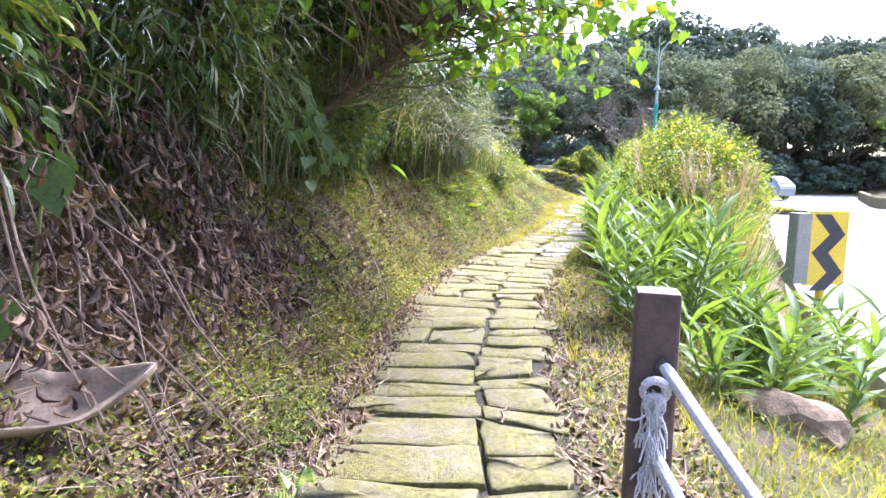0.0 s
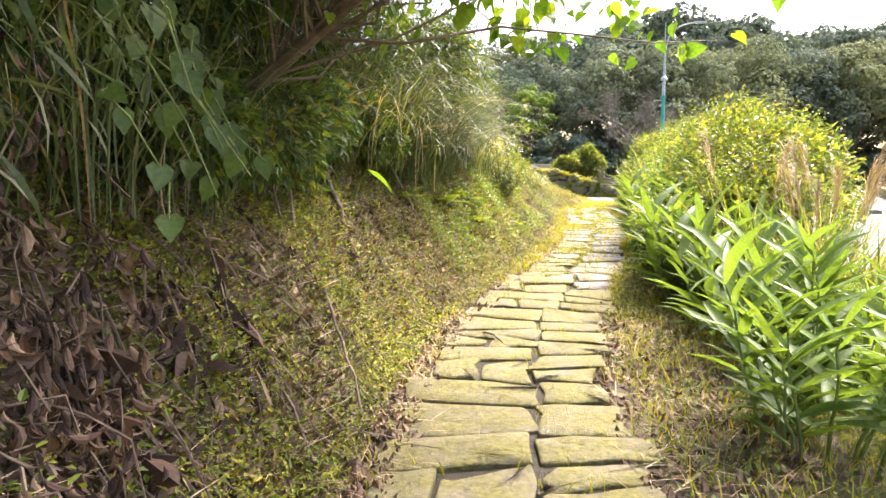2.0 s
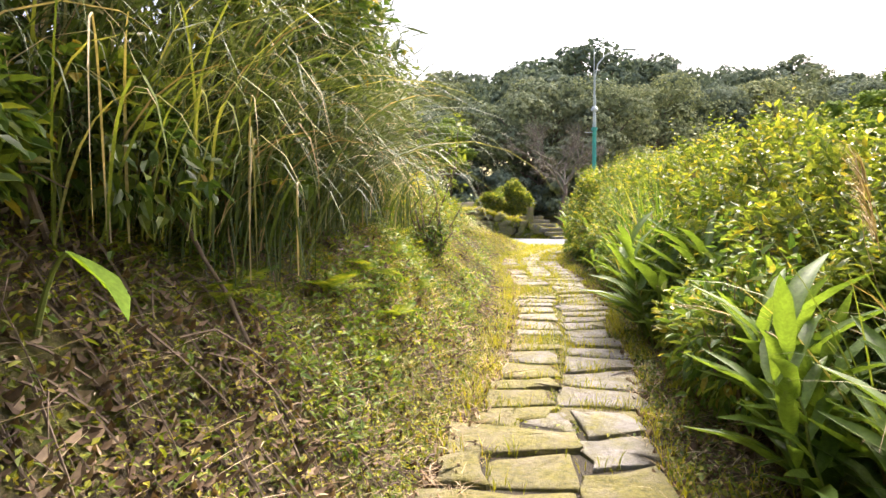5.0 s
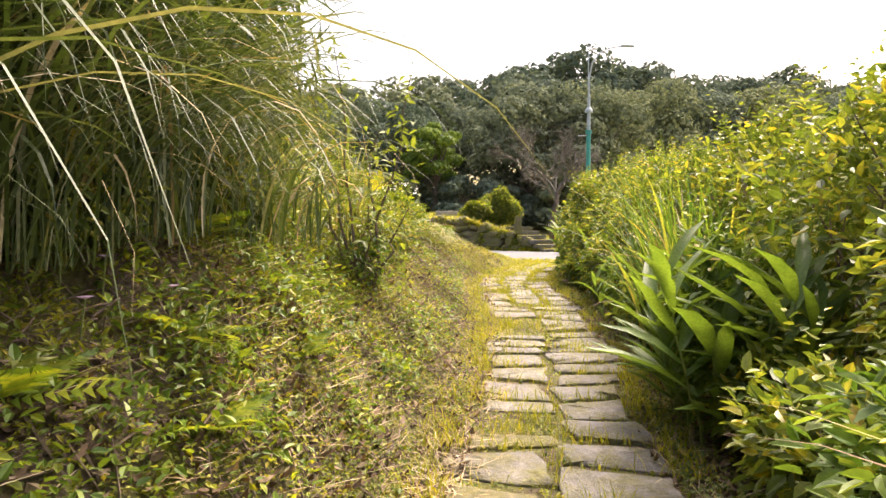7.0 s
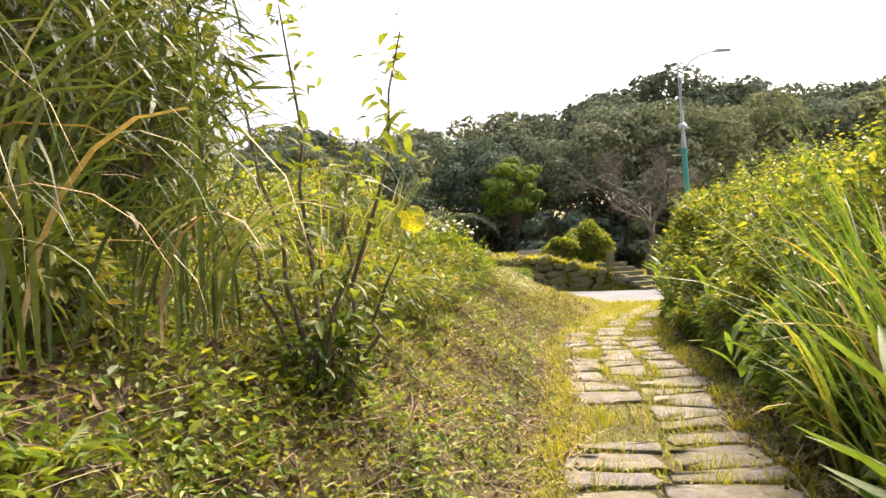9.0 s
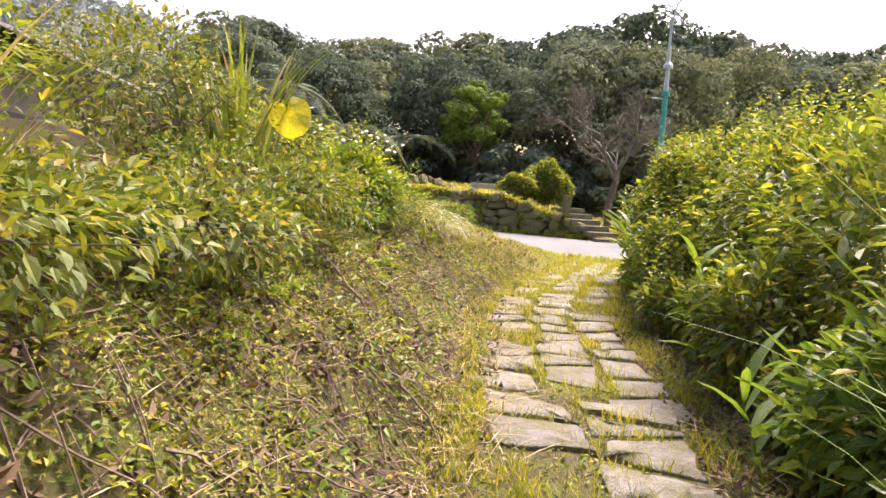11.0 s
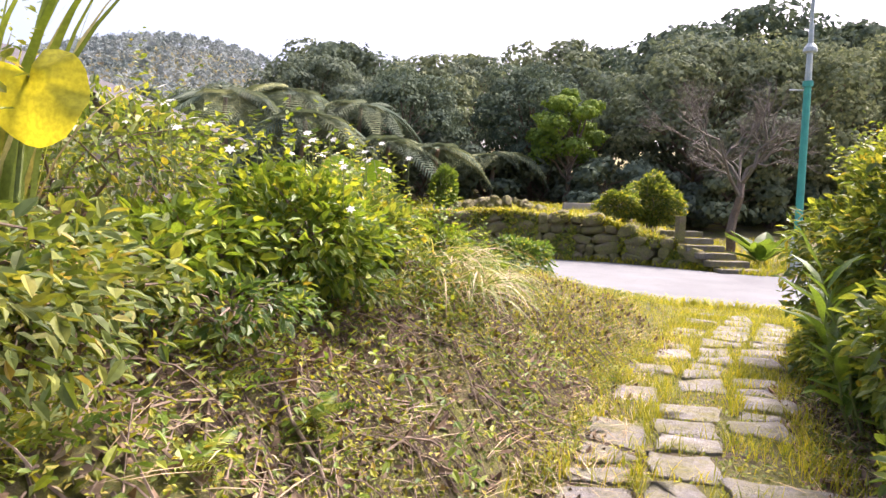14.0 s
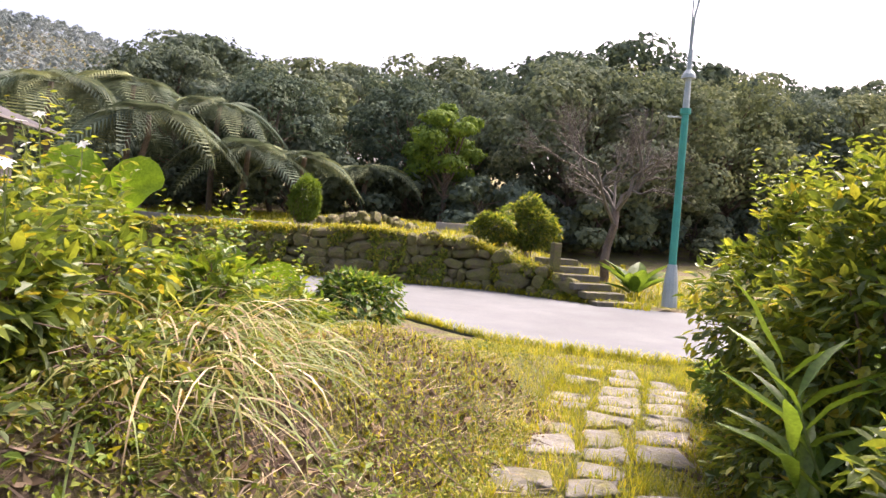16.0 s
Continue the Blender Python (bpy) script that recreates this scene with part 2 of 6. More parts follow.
LEAF_HEDGE = leaf_material("hedge_leaf", [(0, (0.075, 0.125, 0.03)), (0.55, (0.145, 0.2, 0.04)), (0.9, (0.27, 0.315, 0.06)), (1, (0.42, 0.36, 0.05))], 0.42)
# dark green leaf with the shade of the bank mixed into its colour
LEAF_SHADE_TONED = leaf_material("shade_toned_leaf", [(0, (0.04, 0.085, 0.02)), (0.6, (0.08, 0.14, 0.03)), (0.95, (0.15, 0.2, 0.04)), (1, (0.3, 0.22, 0.03))], 0.45)
LEAF_TREE = leaf_material("tree_leaf", [(0, (0.06, 0.14, 0.012)), (0.6, (0.12, 0.23, 0.02)), (0.96, (0.2, 0.3, 0.025)), (1, (0.45, 0.3, 0.02))], 0.5)
LEAF_LANCE = leaf_material("lance_leaf", [(0, (0.06, 0.13, 0.028)), (0.6, (0.12, 0.2, 0.04)), (0.93, (0.23, 0.31, 0.07)), (1, (0.4, 0.32, 0.1))], 0.4, 0.5, gloss=0.3)
LEAF_GRASS = leaf_material("grass_blade", [(0, (0.10, 0.15, 0.03)), (0.5, (0.18, 0.24, 0.05)), (0.85, (0.3, 0.32, 0.11)), (1, (0.42, 0.37, 0.2))], 0.4, 0.5)
# silvery blades, darkened in colour for the tree shade on the bank
LEAF_DIM_SILVER = leaf_material("dimmed_silver_blade", [(0, (0.03, 0.055, 0.017)), (0.5, (0.06, 0.096, 0.031)), (0.85, (0.115, 0.15, 0.07)), (1, (0.237, 0.246, 0.162))], 0.28, 0.5)
LEAF_LAWN = leaf_material("path_grass", [(0, (0.16, 0.2, 0.015)), (0.6, (0.30, 0.32, 0.02)), (1, (0.46, 0.40, 0.04))], 0.4, 0.6)
LEAF_COVER = leaf_material("ground_leaf", [(0, (0.08, 0.13, 0.015)), (0.5, (0.2, 0.24, 0.025)), (0.88, (0.32, 0.32, 0.03)), (1, (0.34, 0.27, 0.06))], 0.3, 0.6, 1.5)
LEAF_BANK = leaf_material("bank_leaf", [(0, (0.06, 0.1, 0.022)), (0.5, (0.125, 0.165, 0.034)), (0.9, (0.22, 0.245, 0.046)), (1, (0.34, 0.27, 0.08))], 0.35, 0.6, 1.5)
LEAF_FERN = leaf_material("fern_leaf", [(0, (0.07, 0.13, 0.02)), (0.7, (0.16, 0.24, 0.03)), (1, (0.3, 0.34, 0.04))], 0.4)
LEAF_DEAD = leaf_material("dead_leaf", [(0, (0.035, 0.021, 0.015)), (0.5, (0.085, 0.053, 0.037)), (0.85, (0.155, 0.1, 0.07)), (1, (0.28, 0.21, 0.145))], 0.15, 0.8)
LEAF_LITTER = leaf_material("litter_leaf", [(0, (0.07, 0.045, 0.03)), (0.5, (0.17, 0.115, 0.075)), (0.85, (0.23, 0.165, 0.11)), (1, (0.34, 0.26, 0.18))], 0.1, 0.85)
LEAF_STRAW = leaf_material("straw", [(0, (0.25, 0.17, 0.09)), (0.6, (0.42, 0.33, 0.2)), (1, (0.58, 0.5, 0.36))], 0.15, 0.8)
# forest green, greyed and lightened in colour to give it haze
LEAF_FOREST_HAZED = leaf_material("forest_leaf_hazed", [(0, (0.1, 0.13, 0.1)), (0.6, (0.15, 0.183, 0.132)), (1, (0.205, 0.24, 0.17))], 0.2, 0.95, 0.2, gloss=0.03, by_plant=0.9, glow=(1.2, 1.2, 0.9))
# pale blue-grey leaf: the distance haze is mixed into this colour
LEAF_FAR_HAZE = leaf_material("hazed_far_leaf", [(0, (0.23, 0.27, 0.275)), (1, (0.25, 0.29, 0.295))], 0.2, 0.95, 0.1, gloss=0.0, glow=(1, 1, 1))
LEAF_BRIGHT = leaf_material("bright_forest_leaf", [(0, (0.09, 0.16, 0.025)), (1, (0.17, 0.25, 0.045))], 0.25, 0.8, 0.5, gloss=0.15)
LEAF_TARO = leaf_material("taro_leaf", [(0, (0.1, 0.2, 0.02)), (1, (0.17, 0.28, 0.025))], 0.5, 0.65, gloss=0.12)
PETAL = leaf_material("white_petal", [(0, (0.75, 0.75, 0.7)), (1, (0.85, 0.85, 0.8))], 0.25, 0.6, glow=(1, 1, 1))
PETAL_MAUVE = leaf_material("mauve_petal", [(0, (0.5, 0.32, 0.6)), (1, (0.65, 0.5, 0.72))], 0.25, 0.6, glow=(1, 1, 1))
BARK = solid_material("bark", [(0.3, (0.07, 0.05, 0.035)), (0.7, (0.17, 0.13, 0.09))], 8, 0.9, 50, 0.8, 0.01)
TWIG = solid_material("twig", [(0.3, (0.09, 0.062, 0.042)), (0.7, (0.22, 0.165, 0.11))], 5, 0.9, 40)
GREY_TWIG = solid_material("grey_twig", [(0.3, (0.08, 0.07, 0.052)), (0.7, (0.16, 0.14, 0.108))], 5, 0.9, 40)
GREEN_STEM = solid_material("green_stem", [(0.3, (0.10, 0.14, 0.03)), (0.7, (0.2, 0.24, 0.06))], 5, 0.7, 40)
POST_WOOD = solid_material("painted_post", [(0.3, (0.06, 0.035, 0.026)), (0.7, (0.13, 0.085, 0.065))], 9, 0.7, 90, 0.5, 0.006)
ROPE = solid_material("rope", [(0.3, (0.45, 0.43, 0.42)), (0.7, (0.66, 0.64, 0.62))], 20, 0.9, 140, 0.8, 0.006)
CONCRETE = solid_material("concrete", [(0.3, (0.22, 0.21, 0.18)), (0.7, (0.36, 0.34, 0.3))], 3, 0.9, 40)
ROAD_GREY = solid_material("road_surface", [(0.3, (0.13, 0.127, 0.125)), (0.7, (0.19, 0.185, 0.18))], 0.8, 0.9, 60, 0.3, 0.004, coords="World")
PLASTER = solid_material("grey_plaster", [(0.3, (0.11, 0.1, 0.09)), (0.7, (0.21, 0.195, 0.18))], 1.5, 0.9, 30)
ROOF_GREY = solid_material("roof_sheet", [(0.3, (0.03, 0.027, 0.025)), (0.7, (0.065, 0.058, 0.055))], 3, 0.9, 30)
LANE_GREY = solid_material("lane_surface", [(0.3, (0.085, 0.091, 0.087)), (0.7, (0.128, 0.135, 0.13))], 0.8, 0.9, 60, 0.3, 0.004, coords="World")
LAMP_GREEN = solid_material("green_paint", [(0.3, (0.02, 0.22, 0.17)), (0.7, (0.035, 0.32, 0.24))], 4, 0.5, 50, 0.15, 0.002)
LAMP_GREY = solid_material("galvanised", [(0.3, (0.3, 0.36, 0.34)), (0.7, (0.42, 0.47, 0.45))], 4, 0.5, 50, 0.15, 0.002, 0.3)
YELLOW = solid_material("yellow_sheet", [(0.3, (0.72, 0.5, 0.02)), (0.7, (0.8, 0.58, 0.04))], 5, 0.5, 60, 0.1, 0.001)
BLACK = solid_material("black_paint", [(0.3, (0.03, 0.03, 0.03)), (0.7, (0.06, 0.055, 0.05))], 5, 0.6, 60, 0.1, 0.001)
TIN = solid_material("dull_metal", [(0.3, (0.24, 0.23, 0.19)), (0.7, (0.36, 0.34, 0.28))], 5, 0.6, 60, 0.2, 0.002)
CAR_PAINT = solid_material("silver_blue_paint", [(0.3, (0.3, 0.34, 0.4)), (0.7, (0.36, 0.4, 0.46))], 2, 0.3, 80, 0.02, 0.001, 0.4)
GLASS_DARK = solid_material("dark_glass", [(0.3, (0.02, 0.025, 0.03)), (0.7, (0.03, 0.035, 0.04))], 2, 0.08, 80, 0.0, 0.001)
RUBBER = solid_material("rubber", [(0.3, (0.02, 0.02, 0.02)), (0.7, (0.035, 0.035, 0.035))], 5, 0.8, 60)
LIGHT_LENS = solid_material("lamp_lens", [(0.3, (0.7, 0.7, 0.68)), (0.7, (0.8, 0.8, 0.78))], 5, 0.2, 60, 0.05, 0.001)


def stone_material(name, stops, moss, moss_amount, coords="World"):
    """Cut or rough stone with moss that lies in patches on it."""
    m, nt, bsdf = nodes_of(name)
    where = place_of(nt, coords)
    info = nt.nodes.new("ShaderNodeObjectInfo")
    small = noise_of(nt, 55, 6, 0.75, where)
    colour = ramp_of(nt, stops, noise_of(nt, 7, 6, 0.7, where))
    colour = mix_of(nt, 0.85, colour, ramp_of(nt, [(0.25, (0.55, 0.55, 0.55)), (0.75, (1.35, 1.35, 1.35))], small), "MULTIPLY")
    colour = mix_of(nt, 0.7, colour, ramp_of(nt, [(0, (0.75, 0.74, 0.72)), (1, (1.2, 1.2, 1.15))], info.outputs["Random"]), "MULTIPLY")
    patches = ramp_of(nt, [(0.5 - 0.35 * moss_amount, (0, 0, 0)), (0.72 - 0.2 * moss_amount, (1, 1, 1))], noise_of(nt, 4.5, 8, 0.75, where))
    green = ramp_of(nt, moss, noise_of(nt, 30, 4, 0.7, where))
    colour = mix_of(nt, patches, colour, green)
    nt.links.new(colour, bsdf.inputs["Base Color"])
    bsdf.inputs["Roughness"].default_value = 0.92
    rough_top = nt.nodes.new("ShaderNodeMath")
    nt.links.new(small, rough_top.inputs[0])
    nt.links.new(noise_of(nt, 16, 5, 0.7, where), rough_top.inputs[1])
    bump_of(nt, rough_top.outputs[0], bsdf, 0.9, 0.03)
    return m


MOSS = [(0.3, (0.078, 0.075, 0.017)), (0.7, (0.235, 0.215, 0.048))]
PAVING_MOSSY = stone_material("mossy_paving", [(0.3, (0.12, 0.103, 0.077)), (0.7, (0.27, 0.235, 0.175))], MOSS, 0.74)
PAVING_GREY = stone_material("grey_paving", [(0.3, (0.15, 0.142, 0.13)), (0.7, (0.3, 0.288, 0.268))], MOSS, 0.28)
WALL_STONE = stone_material("wall_stone", [(0.3, (0.07, 0.052, 0.04)), (0.7, (0.21, 0.155, 0.11))], [(0.3, (0.07, 0.08, 0.018)), (0.7, (0.2, 0.19, 0.045))], 0.6)
STEP_STONE = stone_material("step_stone", [(0.3, (0.09, 0.082, 0.07)), (0.7, (0.19, 0.175, 0.15))], MOSS, 0.3)


def ground_material():
    """Soil with needles and litter, moss and weeds in patches."""
    m, nt, bsdf = nodes_of("ground_soil")
    where = place_of(nt, "World")
    soil = ramp_of(nt, [(0.32, (0.035, 0.024, 0.015)), (0.5, (0.12, 0.083, 0.05)), (0.68, (0.3, 0.225, 0.145))], noise_of(nt, 48, 10, 0.85, where))
    green = ramp_of(nt, [(0.34, (0.06, 0.075, 0.012)), (0.66, (0.25, 0.245, 0.03))], noise_of(nt, 40, 10, 0.85, where))
    patches = ramp_of(nt, [(0.42, (0, 0, 0)), (0.58, (1, 1, 1))], noise_of(nt, 1.6, 8, 0.75, where))
    nt.links.new(mix_of(nt, patches, soil, green), bsdf.inputs["Base Color"])
    bsdf.inputs["Roughness"].default_value = 0.95
    bump_of(nt, noise_of(nt, 60, 10, 0.85, where), bsdf, 1.0, 0.05)
    return m


GROUND = ground_material()

# ---- the lie of the land ----
PATH_Y = [-6, 0, 2.7, 4, 6.3, 8, 9.1, 11.5, 13.5, 16.5, 18.6, 19.6, 20.7, 23.2, 26]
PATH_X = [-0.3, -0.1, 0.05, 0.14, 0.4, 0.8, 1.2, 2.05, 2.7, 3.45, 3.8, 4.15, 4.55, 5.75, 7.0]


def path_x(y):
    return np.interp(y, PATH_Y, PATH_X)


def level(y):
    return np.interp(y, [-20, 0, 19, 25, 34, 60], [-0.6, 0, 0.71, 0.66, 0.66, 1.6])


def cross_near(x):
    """The near edge of the road that crosses ahead."""
    return np.interp(x, [-60, -20, 0, 4, 5.2, 7.3, 10, 14], [44, 38.5, 31.5, 27.9, 26.0, 25.0, 23.6, 20])


def cross_far(x):
    return np.interp(x, [-60, -20, 0, 2, 4.1, 6.2, 7.9, 9, 12, 16], [50, 44, 35.6, 34.2, 33.8, 33.3, 31.9, 31.0, 30.2, 31])


def side_left(y):
    """The left edge of the road that runs alongside."""
    return np.interp(y, [-30, 0, 5.7, 7.4, 14, 22, 30, 36, 60, 120], [-2.6, 2.8, 4.15, 4.6, 7.5, 11.0, 14.4, 17.2, 31, 85])


def side_level(y):
    return level(y) - 0.55 + np.interp(y, [10, 25, 45], [0, 0.45, 0.1])


def smooth(x, a, b):
    s = np.clip((x - a) / (b - a), 0, 1)
    return s * s * (3 - 2 * s)


def bumps(x, y):
    return (0.05 * np.sin(1.7 * x + 0.6 * y) * np.sin(1.3 * y - 0.4 * x) + 0.035 * np.sin(4.1 * x - 2.3 * y + 1) * np.sin(3.3 * y + 1.1 * x)
            + 0.018 * np.sin(9.7 * x + 5.1 * y) * np.sin(8.3 * y - 6.1 * x))


def terrace(x, y):
    """The raised garden beyond the crossing road."""
    edge = cross_far(x)
    top = np.interp(x, [-20, -4, 1, 3.2, 6, 7.3, 8.2, 10.5, 14], [0.7, 1.0, 1.1, 1.25, 1.1, 0.8, 0.2, 0.15, 0.1])
    rise = smooth(y, edge + 0.25, edge + 0.5) * top
    rise += smooth(y, edge + 0.4, edge + 9) * np.interp(x, [6, 8, 12, 16], [0.45, 1.05, 1.2, 0.9])
    return rise


def land(x, y):
    """Height of the ground."""
    x, y = np.asarray(x, float), np.asarray(y, float)
    z = level(y)
    left = path_x(y) - 0.62 - x
    top = np.interp(y, [-8, 8, 10, 13, 17, 19, 21, 23, 25], [2.3, 2.2, 2.0, 1.75, 1.55, 1.35, 0.95, 0.45, 0.0])
    rough = smooth(left, 0.1, 0.8) * np.clip(top, 0.1, 1)
    soft = np.clip(left - 0.22, 0, None)
    steep = np.interp(y, [3, 6.5, 11.5, 14.5], [1.25, 1.8, 1.8, 1.25])
    bank = top * (1 - np.exp(-(soft * steep / np.maximum(top, 0.05)) ** 1.3))
    z = z + bank + rough * bumps(x, y) * 1.6
    right = x - path_x(y) - 0.62
    z = z + 0.25 * bumps(x, y) * smooth(np.abs(x - path_x(y)), 0.5, 1.2)
    near = smooth(y, 15, 21)
    z = z - (1 - near) * 0.5 * smooth(right, 0.7, 2.6) + 0
    on_side = smooth(x, side_left(y) - 0.9, side_left(y) - 0.1)
    z = z * (1 - on_side) + (side_level(y) - 0.08) * on_side
    beyond = x - side_left(y) - 7.0
    z = z + np.clip(beyond, 0, 60) * 0.22 * smooth(beyond, 0, 6)
    on_cross = smooth(y, cross_near(x) - 0.5, cross_near(x) + 0.3) * smooth(-x, -11, -8)
    z = z * (1 - on_cross) + on_cross * (level(y) * 0 + 0.56 + terrace(x, y))
    deep = np.clip(y - 44 - 0.25 * np.clip(x - 14, 0, 60), 0, 130)
    z = z + deep * np.interp(x, [-10, 10, 20], [0.10, 0.11, 0.13]) * smooth(deep, 0, 14)
    far_hill = 17 * np.exp(-(((x + 66) / 40) ** 2 + ((y - 165) / 40) ** 2))
    z = z + far_hill + np.clip(-x - 12, 0, 80) * 0.12 * smooth(-x, 12, 22)
    return z


def patchwork(lo, hi, fine_lo, fine_hi, fine):
    mid = np.arange(fine_lo, fine_hi, fine)
    a, b, s = [], fine_lo, fine
    while b > lo:
        s *= 1.22
        b -= s
        a.append(b)
    c, b, s = [], mid[-1], fine
    while b < hi:
        s *= 1.22
        b += s
        c.append(b)
    return np.array(a[::-1] + list(mid) + c)


gx, gy = patchwork(-1500, 1500, -3.0, 8.0, 0.13), patchwork(-1500, 1500, 0.0, 36.0, 0.13)
GX, GY = np.meshgrid(gx, gy)
GZ = land(GX, GY)
nx, ny = len(gx), len(gy)
ii = (np.arange(ny - 1)[:, None] * nx + np.arange(nx - 1)[None]).ravel()
part("ground", mesh_from("ground", np.stack([GX, GY, GZ], 2).reshape(-1, 3), np.stack([ii, ii + 1, ii + nx + 1, ii + nx], 1), True), GROUND)
tagged(bpy.data.objects["ground"], "brown soil with litter, moss and low weeds", "ground", kind="structure")


def ribbon(left_pts, right_pts, thick=0.12):
    """A thick sheet between two edges."""
    a, b = np.asarray(left_pts, float), np.asarray(right_pts, float)
    n = len(a)
    low = np.array([0, 0, -thick])
    v = np.concatenate([a, b, a + low, b + low])
    i = np.arange(n - 1)
    f = [np.stack([i, n + i, n + i + 1, i + 1], 1), np.stack([2 * n + i, i, i + 1, 2 * n + i + 1], 1), np.stack([n + i, 3 * n + i, 3 * n + i + 1, n + i + 1], 1)]
    return v, np.concatenate(f)


ys = np.concatenate([np.arange(-30, 60, 1.0), np.arange(60, 121, 4.0)])
la = np.stack([side_left(ys), ys, side_level(ys)], 1)
lb = la + np.array([6.8, 0, 0])
tagged(part("road", mesh_from("road", *ribbon(la, lb)), ROAD_GREY), "pale worn concrete road beside the verge", "road", kind="structure")
xs = np.concatenate([np.arange(-60, -8, 2.0), np.arange(-8, 13.1, 0.3)])
ca = np.stack([xs, cross_near(xs), np.full(len(xs), 0.665)], 1)
cb = np.stack([xs, cross_far(xs), np.full(len(xs), 0.665)], 1)
tagged(part("road_crossing", mesh_from("road_crossing", *ribbon(cb, ca)), LANE_GREY), "pale grey lane crossing in front of the stone wall", "road", kind="structure")


# ---- plants ----
def random_dirs(n, r, up=0.0):
    d = r.normal(0, 1, (n, 3))
    d[:, 2] += up
    return unit(d)


def leafy(template, at, outward, size, r, hang=0.3, jitter=0.55):
    """Leaves at places, pointing outward with some hang, faces turned to the light."""
    along = unit(outward + r.normal(0, jitter, at.shape) + np.array([0, 0, -hang]))
    facing = unit(np.array([0.1, 0.1, 1.0]) + 0.5 * outward + r.normal(0, 0.45, at.shape))
    return spread(template, at, axes(along, facing), size)


def shrub(name, label, category, at, radii, leaves, size, mat, template=LEAF, seed=1, turn=0, stems=7, lumps=9, stem_mat=TWIG, group="", hollow=0.55, hang=0.3, shoots=0, lift=0.0, slim=0, slim_mat=None):
    """A shrub: several stems that fork, and a lumpy crown of single leaves with gaps."""
    r = np.random.default_rng(seed)
    rx, ry, rz = radii
    top = thing(name, label, category, at, turn, group)
    rad = np.array(radii)
    for k in range(stems):
        a = r.uniform(0, 2 * np.pi)
        foot = np.array([math.cos(a) * rx * 0.12, math.sin(a) * ry * 0.12, -0.08])
        d = random_dirs(1, r, 0.8)[0]
        tip = np.array([0, 0, rz + lift]) + d * rad * 0.85
        st = Batch().add(*tube(bend(foot, tip, 6, -0.1, 0.05 * rx, r), np.linspace(0.016, 0.004, 6) * (0.6 + rz * 0.5), 5))
        mid = foot * 0.45 + tip * 0.55
        for _ in range(3):
            end = np.array([0, 0, rz + lift]) + random_dirs(1, r, 0.3)[0] * rad * 0.9
            st.add(*tube(bend(mid, end, 4, -0.05, 0.03 * rx, r), np.linspace(0.008, 0.003, 4) * (0.6 + rz * 0.5), 4))
        part("stem", st, stem_mat, top)
    d = random_dirs(leaves, r, 0.25)
    centres = random_dirs(lumps, r, 0.2)
    bulge = np.exp(-((1 - np.clip(d @ centres.T, -1, 1)) * 9)).max(1)
    rr = (hollow + (1 - hollow) * r.random(leaves) ** 0.5) * (0.66 + 0.44 * bulge) + r.normal(0, 0.03, leaves)
    pos = np.array([0, 0, rz + lift]) + d * rad * rr[:, None]
    pos[:, 2] = np.maximum(pos[:, 2], 0.04 + 0.1 * r.random(leaves))
    fol = Batch().add(*leafy(template, pos, d, size * r.uniform(0.6, 1.25, leaves), r, hang))
    for _ in range(shoots):
        a = r.uniform(0, 2 * np.pi)
        q = np.array([math.cos(a) * rx * 0.7 * r.random(), math.sin(a) * ry * 0.7 * r.random(), rz * 1.75])
        n = 14
        s = np.linspace(0, 1, n)[:, None]
        tip = q + np.array([r.normal(0, 0.1), r.normal(0, 0.1), r.uniform(0.25, 0.5)])
        p = q * (1 - s) + tip * s
        o = unit(np.stack([np.cos(np.arange(n) * 2.4), np.sin(np.arange(n) * 2.4), np.full(n, 0.5)], 1))
        fol.add(*leafy(template, p, o, size * np.linspace(1, 0.5, n), r, 0.1, 0.2))
    tagged(part("foliage", fol, mat, top), kind="stuff")
    if slim:
        d = random_dirs(slim, r, 0.25)
        rr = 0.6 + 0.5 * r.random(slim)
        pos = np.array([0, 0, rz + lift]) + d * rad * rr[:, None]
        pos[:, 2] = np.maximum(pos[:, 2], 0.05)
        tagged(part("slim_foliage", Batch().add(*leafy(SLIM, pos, d, r.uniform(0.09, 0.26, slim), r, 0.7, 0.7)), slim_mat, top), kind="stuff")
    return top


